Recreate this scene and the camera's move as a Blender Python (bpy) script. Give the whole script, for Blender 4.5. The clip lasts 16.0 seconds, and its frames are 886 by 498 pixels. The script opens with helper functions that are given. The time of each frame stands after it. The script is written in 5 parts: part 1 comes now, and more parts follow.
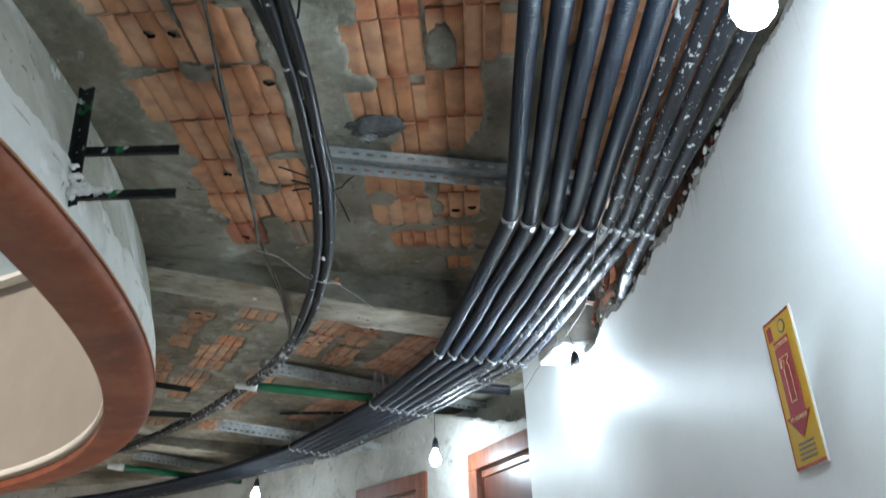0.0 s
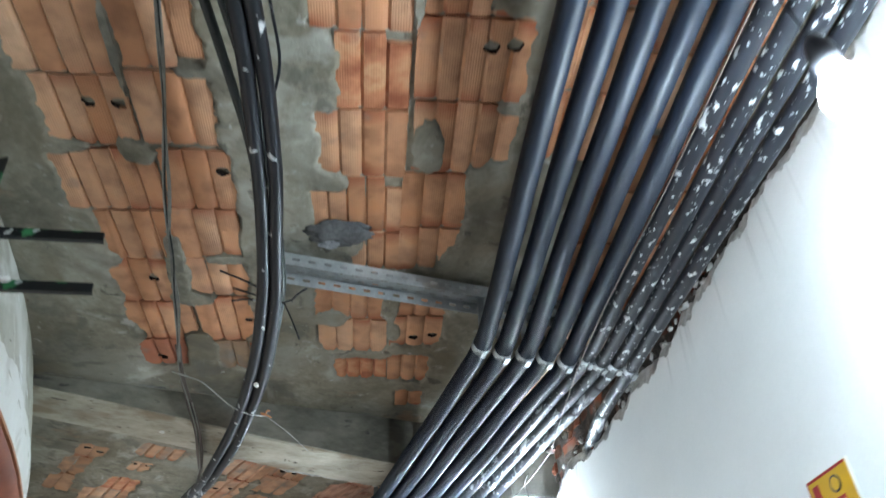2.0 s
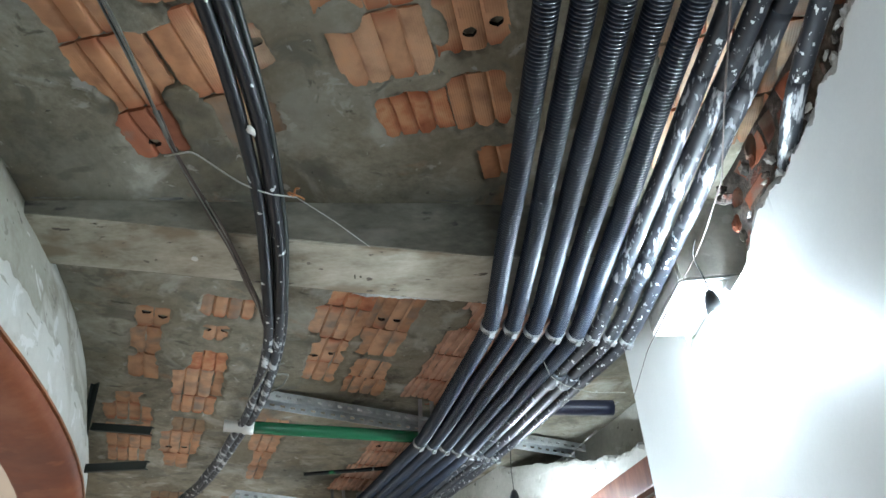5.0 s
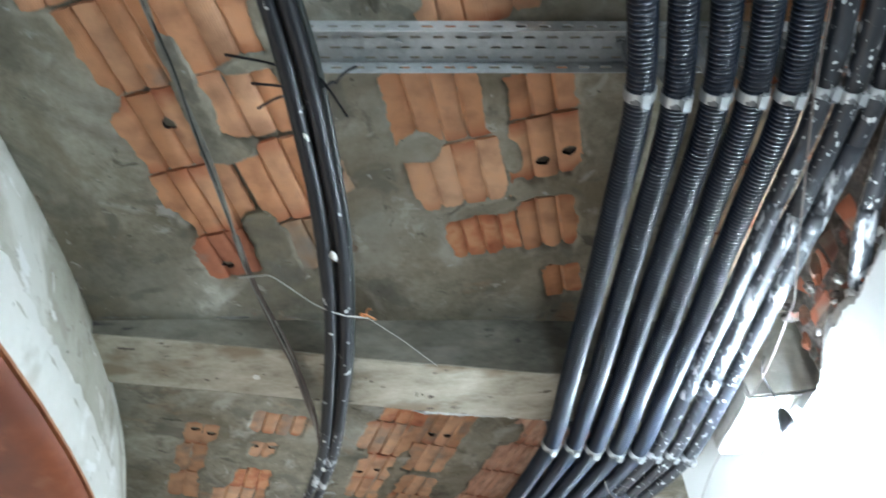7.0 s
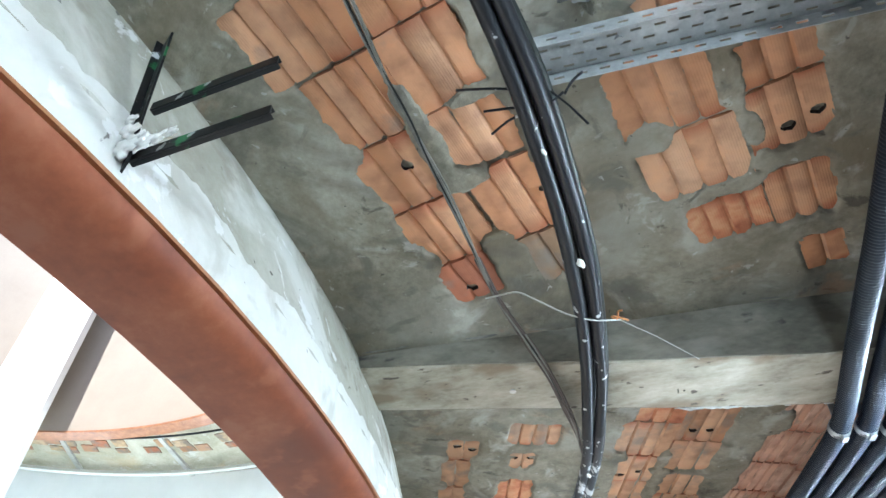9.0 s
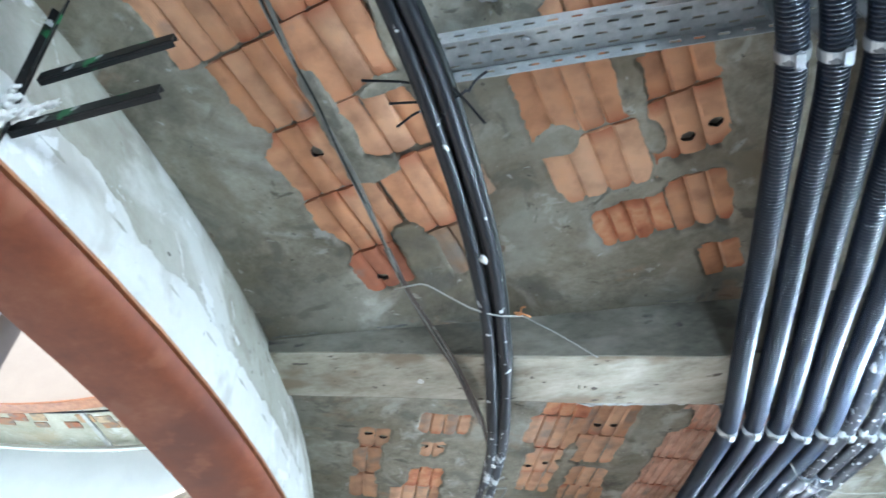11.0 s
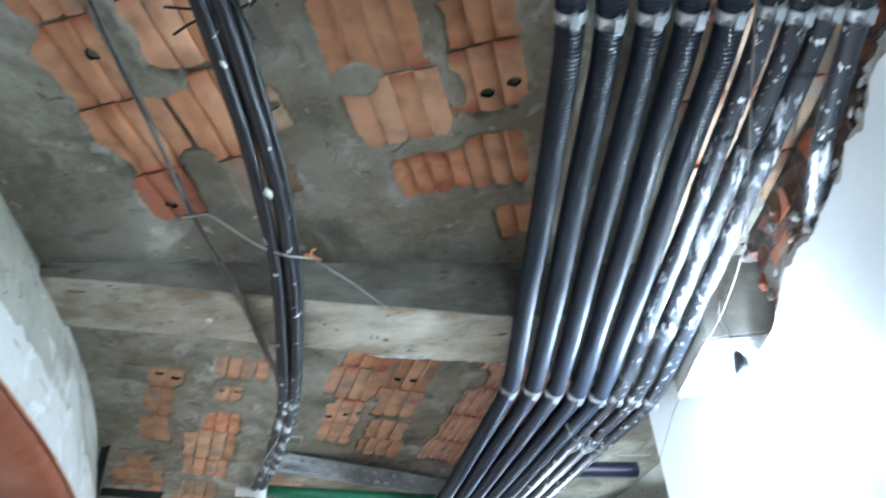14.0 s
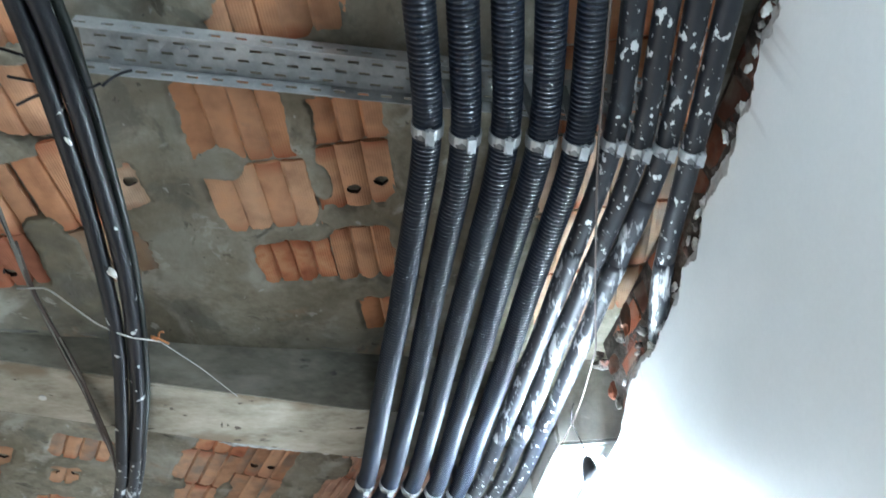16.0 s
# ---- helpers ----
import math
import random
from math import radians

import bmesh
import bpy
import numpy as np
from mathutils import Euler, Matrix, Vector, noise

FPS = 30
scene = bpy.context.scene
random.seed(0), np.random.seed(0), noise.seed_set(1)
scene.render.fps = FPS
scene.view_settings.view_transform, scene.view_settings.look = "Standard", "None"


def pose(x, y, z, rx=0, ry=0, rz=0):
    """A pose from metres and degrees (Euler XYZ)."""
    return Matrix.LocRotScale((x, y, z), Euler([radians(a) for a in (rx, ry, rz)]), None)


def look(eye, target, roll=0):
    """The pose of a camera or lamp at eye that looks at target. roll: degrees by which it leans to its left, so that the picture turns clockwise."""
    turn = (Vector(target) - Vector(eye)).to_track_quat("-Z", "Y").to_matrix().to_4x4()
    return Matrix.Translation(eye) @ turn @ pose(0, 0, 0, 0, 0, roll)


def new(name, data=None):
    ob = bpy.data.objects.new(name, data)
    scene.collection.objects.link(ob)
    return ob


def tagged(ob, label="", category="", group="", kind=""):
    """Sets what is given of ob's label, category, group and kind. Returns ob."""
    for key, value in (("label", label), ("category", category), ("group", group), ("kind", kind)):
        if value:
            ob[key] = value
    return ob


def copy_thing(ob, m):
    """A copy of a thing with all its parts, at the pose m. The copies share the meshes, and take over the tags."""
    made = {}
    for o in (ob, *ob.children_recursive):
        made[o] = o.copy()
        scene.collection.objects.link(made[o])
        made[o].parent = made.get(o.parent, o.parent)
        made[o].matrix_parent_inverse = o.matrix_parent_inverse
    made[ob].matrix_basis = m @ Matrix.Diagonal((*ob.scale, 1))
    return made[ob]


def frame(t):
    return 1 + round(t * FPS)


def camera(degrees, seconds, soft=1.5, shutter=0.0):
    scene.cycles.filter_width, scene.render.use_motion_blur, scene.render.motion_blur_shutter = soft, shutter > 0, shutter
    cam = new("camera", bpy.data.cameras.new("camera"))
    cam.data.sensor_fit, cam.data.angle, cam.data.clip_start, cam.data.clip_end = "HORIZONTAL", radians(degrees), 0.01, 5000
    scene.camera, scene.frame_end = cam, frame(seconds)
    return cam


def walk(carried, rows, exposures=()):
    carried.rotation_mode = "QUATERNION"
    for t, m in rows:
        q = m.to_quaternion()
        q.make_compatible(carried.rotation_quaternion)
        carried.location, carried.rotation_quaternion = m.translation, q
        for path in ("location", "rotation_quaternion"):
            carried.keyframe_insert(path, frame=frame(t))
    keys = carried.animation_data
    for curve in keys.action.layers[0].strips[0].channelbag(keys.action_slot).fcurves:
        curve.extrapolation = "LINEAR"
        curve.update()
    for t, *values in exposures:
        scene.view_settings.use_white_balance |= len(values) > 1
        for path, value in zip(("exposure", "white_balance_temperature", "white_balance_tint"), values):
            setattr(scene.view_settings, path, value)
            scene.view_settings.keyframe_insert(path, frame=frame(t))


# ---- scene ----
cam = camera(64.9, 16.0, shutter=0.5)
PATH = [
    (0, (0.193, 0.078, 1.414), (0.12, 1.833, 2.371), -1.3),
    (0.5, (0.192, 0.085, 1.439), (0.145, 1.784, 2.495), -2.5),
    (1, (0.193, 0.102, 1.453), (0.228, 1.741, 2.598), -3.2),
    (1.5, (0.126, 0.157, 1.488), (0.232, 1.686, 2.773), -2.2),
    (2, (0.049, 0.314, 1.507), (0.231, 1.835, 2.793), -3.2),
    (2.5, (0.091, 0.591, 1.456), (0.21, 2.177, 2.669), -1.6),
    (3, (0.127, 0.847, 1.437), (-0.016, 2.457, 2.615), 0.2),
    (3.2, (0.126, 0.963, 1.415), (-0.024, 2.543, 2.633), 0.2),
    (5.3, (0.253, 1.238, 1.488), (-0.058, 2.807, 2.688), -2.6),
    (5.5, (0.251, 1.23, 1.487), (-0.041, 2.796, 2.696), -2.8),
    (6, (0.254, 1.225, 1.506), (0.046, 2.741, 2.795), -4.4),
    (6.5, (0.217, 1.192, 1.517), (0.005, 2.678, 2.838), -3.6),
    (7, (0.113, 1.158, 1.517), (-0.153, 2.551, 2.926), -2.9),
    (7.5, (0.057, 1.124, 1.529), (-0.309, 2.451, 2.981), -1.9),
    (8, (0.038, 1.111, 1.534), (-0.5, 2.377, 2.985), 0.1),
    (8.5, (0.031, 1.109, 1.532), (-0.676, 2.327, 2.952), 2.3),
    (8.7, (0.015, 1.104, 1.521), (-0.747, 2.292, 2.939), 3.1),
    (10.8, (0.077, 1.129, 1.519), (-0.606, 2.396, 2.908), 2.2),
    (11, (0.098, 1.134, 1.527), (-0.545, 2.418, 2.918), 1.8),
    (11.5, (0.138, 1.15, 1.529), (-0.449, 2.463, 2.919), 1.0),
    (12, (0.171, 1.183, 1.519), (-0.4, 2.58, 2.831), 0.9),
    (12.5, (0.193, 1.249, 1.513), (-0.433, 2.744, 2.685), 0.6),
    (13, (0.183, 1.295, 1.49), (-0.445, 2.822, 2.619), 1.6),
    (13.5, (0.194, 1.257, 1.496), (-0.324, 2.779, 2.686), 0.4),
    (14, (0.233, 1.243, 1.519), (-0.081, 2.717, 2.834), -2.2),
    (14.5, (0.281, 1.24, 1.538), (0.128, 2.688, 2.91), -5.2),
    (15, (0.316, 1.256, 1.549), (0.275, 2.695, 2.937), -6.8),
    (15.5, (0.33, 1.252, 1.552), (0.345, 2.679, 2.953), -6.7),
    (16, (0.329, 1.222, 1.564), (0.313, 2.611, 3.002), -5.9),
]
EXPOSURES = [(0.0, 0.15, 6450, 10), (1.5, 0.32, 6450, 10), (2.0, 0.66, 6450, 10), (2.5, 0.80, 6450, 10), (3.2, 0.56, 6550, 10), (5.3, 0.46, 6550, 10), (6.0, 0.53, 6500, 10), (7.0, 0.98, 6450, 10), (7.5, 1.30, 6400, 10), (8.5, 1.40, 6250, 10),
             (10.8, 1.34, 5850, 10), (12.0, 1.33, 5800, 10), (12.5, 1.2, 5800, 10), (13.0, 1.06, 5800, 10), (14.5, 0.93, 6000, 10), (16.0, 0.79, 6300, 10)]
walk(cam, [(t, look(eye, target, roll)) for t, eye, target, roll in PATH], EXPOSURES)

# ---- light ----
world = bpy.data.worlds.new("sky")
scene.world = world
world.use_nodes = True
wn = world.node_tree.nodes
sky = wn.new("ShaderNodeTexSky")
sky.sky_type, sky.sun_disc = "NISHITA", False
sky.sun_elevation, sky.sun_rotation = radians(60), radians(188)
world.node_tree.links.new(sky.outputs[0], wn["Background"].inputs[0])
wn["Background"].inputs[1].default_value = 0.15
sun_data = bpy.data.lights.new("sun", "SUN")
sun_data.energy, sun_data.angle, sun_data.color = 5.0, radians(0.6), (1.0, 0.97, 0.93)
sun = new("sun", sun_data)
sun.matrix_world = look((-5.8, -4.8, 10.2), (-5, 1, 0))
BULB_STRENGTH = 600.0


# ---- materials ----
def nodes_of(name):
    m = bpy.data.materials.new(name)
    m.use_nodes = True
    nt = m.node_tree
    return m, nt, nt.nodes["Principled BSDF"], lambda kind: nt.nodes.new(kind), lambda a, b: nt.links.new(a, b)


def ramp_of(n, stops):
    r = n("ShaderNodeValToRGB")
    while len(r.color_ramp.elements) < len(stops):
        r.color_ramp.elements.new(0.5)
    for e, (p, c) in zip(r.color_ramp.elements, stops):
        e.position, e.color = p, (*c, 1) if len(c) == 3 else c
    return r


def mottled(name, stops, scale=4.0, fine=60.0, rough=(0.6, 0.9), metal=0.0, bump=0.3, dist=0.004, detail=6.0, stain=None, stretch=None, spec=0.5, more=()):
    """A surface with blotches and grain: colour stops over a coarse noise, a finer noise on top, relief from both."""
    m, nt, p, n, link = nodes_of(name)
    tc = n("ShaderNodeTexCoord")
    src = tc.outputs["Object"]
    if stretch:
        mp = n("ShaderNodeMapping")
        mp.inputs["Scale"].default_value = stretch
        link(src, mp.inputs[0])
        src = mp.outputs[0]
    a, b = n("ShaderNodeTexNoise"), n("ShaderNodeTexNoise")
    for tex, s in ((a, scale), (b, fine)):
        tex.inputs["Scale"].default_value, tex.inputs["Detail"].default_value, tex.inputs["Roughness"].default_value = s, detail, 0.62
        link(src, tex.inputs["Vector"])
    r = ramp_of(n, stops)
    mix = n("ShaderNodeMath")
    mix.operation = "MULTIPLY_ADD"
    mix.inputs[1].default_value = 0.35
    link(b.outputs[0], mix.inputs[0])
    sub = n("ShaderNodeMath")
    sub.operation = "SUBTRACT"
    sub.inputs[1].default_value = 0.175
    link(a.outputs[0], sub.inputs[0])
    link(sub.outputs[0], mix.inputs[2])
    link(mix.outputs[0], r.inputs[0])
    colour = r.outputs[0]
    for s_scale, low, high, s_col in ([stain] if stain else []) + list(more):
        c = n("ShaderNodeTexNoise")
        c.inputs["Scale"].default_value, c.inputs["Detail"].default_value = s_scale, 5.0
        link(src, c.inputs["Vector"])
        mr = n("ShaderNodeMapRange")
        mr.inputs[1].default_value, mr.inputs[2].default_value = low, high
        link(c.outputs[0], mr.inputs[0])
        mc = n("ShaderNodeMix")
        mc.data_type = "RGBA"
        link(mr.outputs[0], mc.inputs[0])
        link(colour, mc.inputs[6])
        mc.inputs[7].default_value = (*s_col, 1)
        colour = mc.outputs[2]
    link(colour, p.inputs["Base Color"])
    rr = n("ShaderNodeMapRange")
    rr.inputs[3].default_value, rr.inputs[4].default_value = rough
    link(b.outputs[0], rr.inputs[0])
    link(rr.outputs[0], p.inputs["Roughness"])
    p.inputs["Metallic"].default_value = metal
    p.inputs["Specular IOR Level"].default_value = spec
    if bump:
        bp = n("ShaderNodeBump")
        bp.inputs["Strength"].default_value, bp.inputs["Distance"].default_value = bump, dist
        link(mix.outputs[0], bp.inputs["Height"])
        link(bp.outputs[0], p.inputs["Normal"])
    return m


def plain(name, col, rough=0.5, metal=0.0):
    m, nt, p, n, link = nodes_of(name)
    p.inputs["Base Color"].default_value = (*col, 1)
    p.inputs["Roughness"].default_value, p.inputs["Metallic"].default_value = rough, metal
    return m


def glow(name, col, strength):
    m, nt, p, n, link = nodes_of(name)
    p.inputs["Base Color"].default_value = (*col, 1)
    p.inputs["Emission Color"].default_value = (*col, 1)
    p.inputs["Emission Strength"].default_value = strength
    return m


def clay(name, tones, cement=0.6, shades=((0.3, (0.55, 0.5, 0.48)), (0.55, (1, 1, 1)), (0.75, (1.12, 1.05, 0.95)))):
    """Fired hollow-brick clay: a tone for each brick, fine comb lines along it, burnt and cement-smeared places."""
    m, nt, p, n, link = nodes_of(name)
    tc, info, geo, uv = n("ShaderNodeTexCoord"), n("ShaderNodeObjectInfo"), n("ShaderNodeNewGeometry"), n("ShaderNodeUVMap")
    total, lottery = n("ShaderNodeMath"), n("ShaderNodeMath")
    total.operation, lottery.operation = "ADD", "FRACT"
    link(info.outputs["Random"], total.inputs[0])
    link(geo.outputs["Random Per Island"], total.inputs[1])
    link(total.outputs[0], lottery.inputs[0])
    chance = lottery.outputs[0]
    shift = n("ShaderNodeVectorMath")
    shift.operation = "ADD"
    sc = n("ShaderNodeMath")
    sc.operation = "MULTIPLY"
    sc.inputs[1].default_value = 37.0
    link(chance, sc.inputs[0])
    link(tc.outputs["Object"], shift.inputs[0])
    link(sc.outputs[0], shift.inputs[1])
    tone = ramp_of(n, tones)
    link(chance, tone.inputs[0])
    big = n("ShaderNodeTexNoise")
    big.inputs["Scale"].default_value, big.inputs["Detail"].default_value = 14.0, 4.0
    link(shift.outputs[0], big.inputs["Vector"])
    shade = ramp_of(n, shades)
    link(big.outputs[0], shade.inputs[0])
    mul = n("ShaderNodeMix")
    mul.data_type, mul.blend_type = "RGBA", "MULTIPLY"
    mul.inputs[0].default_value = 0.85
    link(tone.outputs[0], mul.inputs[6])
    link(shade.outputs[0], mul.inputs[7])
    # darker, redder firing towards the broken ends
    sep = n("ShaderNodeSeparateXYZ")
    link(uv.outputs[0], sep.inputs[0])
    mid = n("ShaderNodeMath")
    mid.operation = "SUBTRACT"
    mid.inputs[1].default_value = 0.5
    link(sep.outputs[1], mid.inputs[0])
    away = n("ShaderNodeMath")
    away.operation = "ABSOLUTE"
    link(mid.outputs[0], away.inputs[0])
    uneven = n("ShaderNodeMath")
    uneven.operation = "MULTIPLY_ADD"
    uneven.inputs[1].default_value = 0.55
    link(big.outputs[0], uneven.inputs[0])
    link(away.outputs[0], uneven.inputs[2])
    near_end = n("ShaderNodeMapRange")
    near_end.inputs[1].default_value, near_end.inputs[2].default_value, near_end.inputs[4].default_value = 0.57, 0.80, 0.92
    link(uneven.outputs[0], near_end.inputs[0])
    burnt = n("ShaderNodeMix")
    burnt.data_type = "RGBA"
    burnt.inputs[7].default_value = (0.36, 0.10, 0.042, 1)
    lot = n("ShaderNodeMath")
    lot.operation = "MULTIPLY"
    lot.inputs[1].default_value = 7.31
    link(chance, lot.inputs[0])
    part_of = n("ShaderNodeMath")
    part_of.operation = "FRACT"
    link(lot.outputs[0], part_of.inputs[0])
    some = n("ShaderNodeMapRange")
    some.inputs[1].default_value, some.inputs[2].default_value, some.inputs[3].default_value = 0.35, 0.75, 0.15
    link(part_of.outputs[0], some.inputs[0])
    share = n("ShaderNodeMath")
    share.operation = "MULTIPLY"
    link(near_end.outputs[0], share.inputs[0])
    link(some.outputs[0], share.inputs[1])
    link(share.outputs[0], burnt.inputs[0])
    link(mul.outputs[2], burnt.inputs[6])
    mul = burnt
    smear = n("ShaderNodeTexNoise")
    smear.inputs["Scale"].default_value, smear.inputs["Detail"].default_value = 9.0, 8.0
    link(shift.outputs[0], smear.inputs["Vector"])
    lim = n("ShaderNodeMapRange")
    lim.inputs[1].default_value, lim.inputs[2].default_value, lim.inputs[4].default_value = cement, cement + 0.14, 0.8
    link(smear.outputs[0], lim.inputs[0])
    grey = n("ShaderNodeMix")
    grey.data_type = "RGBA"
    grey.inputs[7].default_value = (0.2, 0.17, 0.14, 1)
    link(lim.outputs[0], grey.inputs[0])
    link(mul.outputs[2], grey.inputs[6])
    link(grey.outputs[2], p.inputs["Base Color"])
    p.inputs["Roughness"].default_value = 0.8
    wave = n("ShaderNodeTexWave")
    wave.wave_type, wave.bands_direction = "BANDS", "X"
    wave.inputs["Scale"].default_value, wave.inputs["Distortion"].default_value = 62.0, 0.6
    link(uv.outputs[0], wave.inputs["Vector"])
    comb = n("ShaderNodeMath")
    comb.operation = "MULTIPLY"
    link(wave.outputs["Fac"], comb.inputs[0])
    link(chance, comb.inputs[1])
    b1, b2 = n("ShaderNodeBump"), n("ShaderNodeBump")
    b1.inputs["Strength"].default_value, b1.inputs["Distance"].default_value = 0.4, 0.0014
    b2.inputs["Strength"].default_value, b2.inputs["Distance"].default_value = 0.25, 0.003
    link(comb.outputs[0], b1.inputs["Height"])
    link(smear.outputs[0], b2.inputs["Height"])
    link(b1.outputs[0], b2.inputs["Normal"])
    link(b2.outputs[0], p.inputs["Normal"])
    return m


def weathered(name, stops, layers, rough=(0.75, 0.95), bump=0.5, dist=0.005):
    """Concrete or old paint: a blotchy ground with sharp-edged patches laid over it, each (scale, from, to, colour, share)."""
    m, nt, p, n, link = nodes_of(name)
    tc = n("ShaderNodeTexCoord")

    def noise_tex(scale, detail=7.0, rough_=0.6, warp=0.0, off=0.0):
        t = n("ShaderNodeTexNoise")
        t.inputs["Scale"].default_value, t.inputs["Detail"].default_value, t.inputs["Roughness"].default_value = scale, detail, rough_
        t.inputs["Distortion"].default_value = warp
        mp = n("ShaderNodeMapping")
        mp.inputs["Location"].default_value = (off, off * 0.7, off * 1.3)
        link(tc.outputs["Object"], mp.inputs[0])
        link(mp.outputs[0], t.inputs["Vector"])
        return t.outputs[0]

    base, grain = noise_tex(2.4, 8, 0.65, 0.4), noise_tex(38, 6, 0.7)
    mix = n("ShaderNodeMath")
    mix.operation = "MULTIPLY_ADD"
    mix.inputs[1].default_value = 0.4
    link(grain, mix.inputs[0])
    sub = n("ShaderNodeMath")
    sub.operation = "SUBTRACT"
    sub.inputs[1].default_value = 0.2
    link(base, sub.inputs[0])
    link(sub.outputs[0], mix.inputs[2])
    r = ramp_of(n, stops)
    link(mix.outputs[0], r.inputs[0])
    colour = r.outputs[0]
    for q, (scale, lo, hi, col, share) in enumerate(layers):
        t = noise_tex(scale, 8, 0.58, 0.6, 3.7 * (q + 1))
        mr = n("ShaderNodeMapRange")
        mr.inputs[1].default_value, mr.inputs[2].default_value, mr.inputs[4].default_value = lo, hi, share
        link(t, mr.inputs[0])
        mc = n("ShaderNodeMix")
        mc.data_type = "RGBA"
        mc.inputs[7].default_value = (*col, 1)
        link(mr.outputs[0], mc.inputs[0])
        link(colour, mc.inputs[6])
        colour = mc.outputs[2]
    link(colour, p.inputs["Base Color"])
    rr = n("ShaderNodeMapRange")
    rr.inputs[3].default_value, rr.inputs[4].default_value = rough
    link(grain, rr.inputs[0])
    link(rr.outputs[0], p.inputs["Roughness"])
    bp = n("ShaderNodeBump")
    bp.inputs["Strength"].default_value, bp.inputs["Distance"].default_value = bump, dist
    link(mix.outputs[0], bp.inputs["Height"])
    link(bp.outputs[0], p.inputs["Normal"])
    return m


M_CONCRETE = weathered("slab_concrete", [(0.26, (0.07, 0.06, 0.042)), (0.40, (0.18, 0.161, 0.118)), (0.54, (0.295, 0.270, 0.208)), (0.70, (0.44, 0.415, 0.345))],
                       [(1.3, 0.54, 0.66, (0.335, 0.322, 0.27), 0.7), (1.9, 0.49, 0.62, (0.18, 0.145, 0.092), 0.8), (5.5, 0.56, 0.66, (0.46, 0.445, 0.39), 0.65), (3.2, 0.54, 0.67, (0.090, 0.080, 0.060), 0.8), (8.0, 0.57, 0.64, (0.135, 0.125, 0.102), 0.65),
                        (14.0, 0.64, 0.68, (0.50, 0.485, 0.44), 0.5), (11.0, 0.64, 0.68, (0.05, 0.042, 0.032), 0.65), (4.0, 0.63, 0.72, (0.36, 0.20, 0.11), 0.55), (34.0, 0.68, 0.70, (0.53, 0.515, 0.48), 0.55), (40.0, 0.69, 0.71, (0.04, 0.035, 0.03), 0.7)], bump=0.9, dist=0.010)
M_SMEAR = mottled("cement_smear", [(0.3, (0.10, 0.097, 0.09)), (0.5, (0.19, 0.183, 0.17)), (0.7, (0.29, 0.28, 0.26))], 16, 90, (0.8, 0.95), bump=0.6, dist=0.004)
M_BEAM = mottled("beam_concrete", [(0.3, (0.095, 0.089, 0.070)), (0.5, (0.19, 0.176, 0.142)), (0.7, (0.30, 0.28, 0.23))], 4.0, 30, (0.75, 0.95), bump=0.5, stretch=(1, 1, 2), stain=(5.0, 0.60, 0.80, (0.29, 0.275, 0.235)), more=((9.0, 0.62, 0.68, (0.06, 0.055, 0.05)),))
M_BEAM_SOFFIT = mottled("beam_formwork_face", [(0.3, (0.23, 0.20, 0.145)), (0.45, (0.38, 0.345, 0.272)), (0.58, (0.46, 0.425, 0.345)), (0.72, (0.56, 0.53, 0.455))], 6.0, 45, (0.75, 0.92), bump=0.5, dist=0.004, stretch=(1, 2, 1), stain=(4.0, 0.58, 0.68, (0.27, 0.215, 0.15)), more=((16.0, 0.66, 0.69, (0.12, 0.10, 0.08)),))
M_CLAY = clay("brick_clay", [(0.0, (0.54, 0.240, 0.112)), (0.25, (0.61, 0.305, 0.162)), (0.5, (0.66, 0.370, 0.215)), (0.75, (0.56, 0.262, 0.128)), (1.0, (0.69, 0.415, 0.255))], 0.66)
M_CLAY_RED = clay("burnt_brick_clay", [(0.0, (0.44, 0.15, 0.07)), (1.0, (0.56, 0.23, 0.11))], 0.62, ((0.32, (0.5, 0.35, 0.3)), (0.48, (1, 1, 1)), (0.6, (1.2, 1.7, 1.9)), (0.72, (0.9, 0.7, 0.6))))
M_CLAY_PALE = clay("pale_brick_clay", [(0.0, (0.58, 0.42, 0.28)), (1.0, (0.66, 0.47, 0.33))], 0.58)
M_CLAY_LIMED = clay("limewashed_clay", [(0.0, (0.50, 0.36, 0.20)), (1.0, (0.58, 0.45, 0.30))], 0.45)
M_CLAY_DUSTY = clay("dusty_brick_clay", [(0.0, (0.44, 0.225, 0.118)), (0.3, (0.52, 0.290, 0.165)), (0.6, (0.56, 0.33, 0.20)), (1.0, (0.48, 0.25, 0.135))], 0.53)
M_CLAY_BURNT = clay("dark_red_brick_clay", [(0.0, (0.33, 0.11, 0.055)), (1.0, (0.38, 0.135, 0.07))], 0.60)
M_CLAY_BROWN = clay("smeared_brown_clay", [(0.0, (0.26, 0.17, 0.10)), (1.0, (0.33, 0.21, 0.125))], 0.50)
M_CLAY_ROSE = clay("rosy_brick_clay", [(0.0, (0.58, 0.32, 0.22)), (0.5, (0.64, 0.40, 0.29)), (1.0, (0.55, 0.29, 0.19))], 0.62)
M_BED = mottled("dark_mortar_bed", [(0.3, (0.035, 0.03, 0.025)), (0.7, (0.10, 0.09, 0.078))], 30, 120, (0.85, 0.95), bump=0.5)
M_DARKMORTAR = mottled("dark_fresh_mortar", [(0.3, (0.05, 0.051, 0.053)), (0.5, (0.11, 0.112, 0.115)), (0.7, (0.20, 0.202, 0.205))], 18, 90, (0.7, 0.9), bump=1.0, dist=0.008)
# near-black clay: the shade inside broken brick cells is put into the colour
M_HOLE = plain("brick_cavity_shade", (0.03, 0.016, 0.01), 0.95)
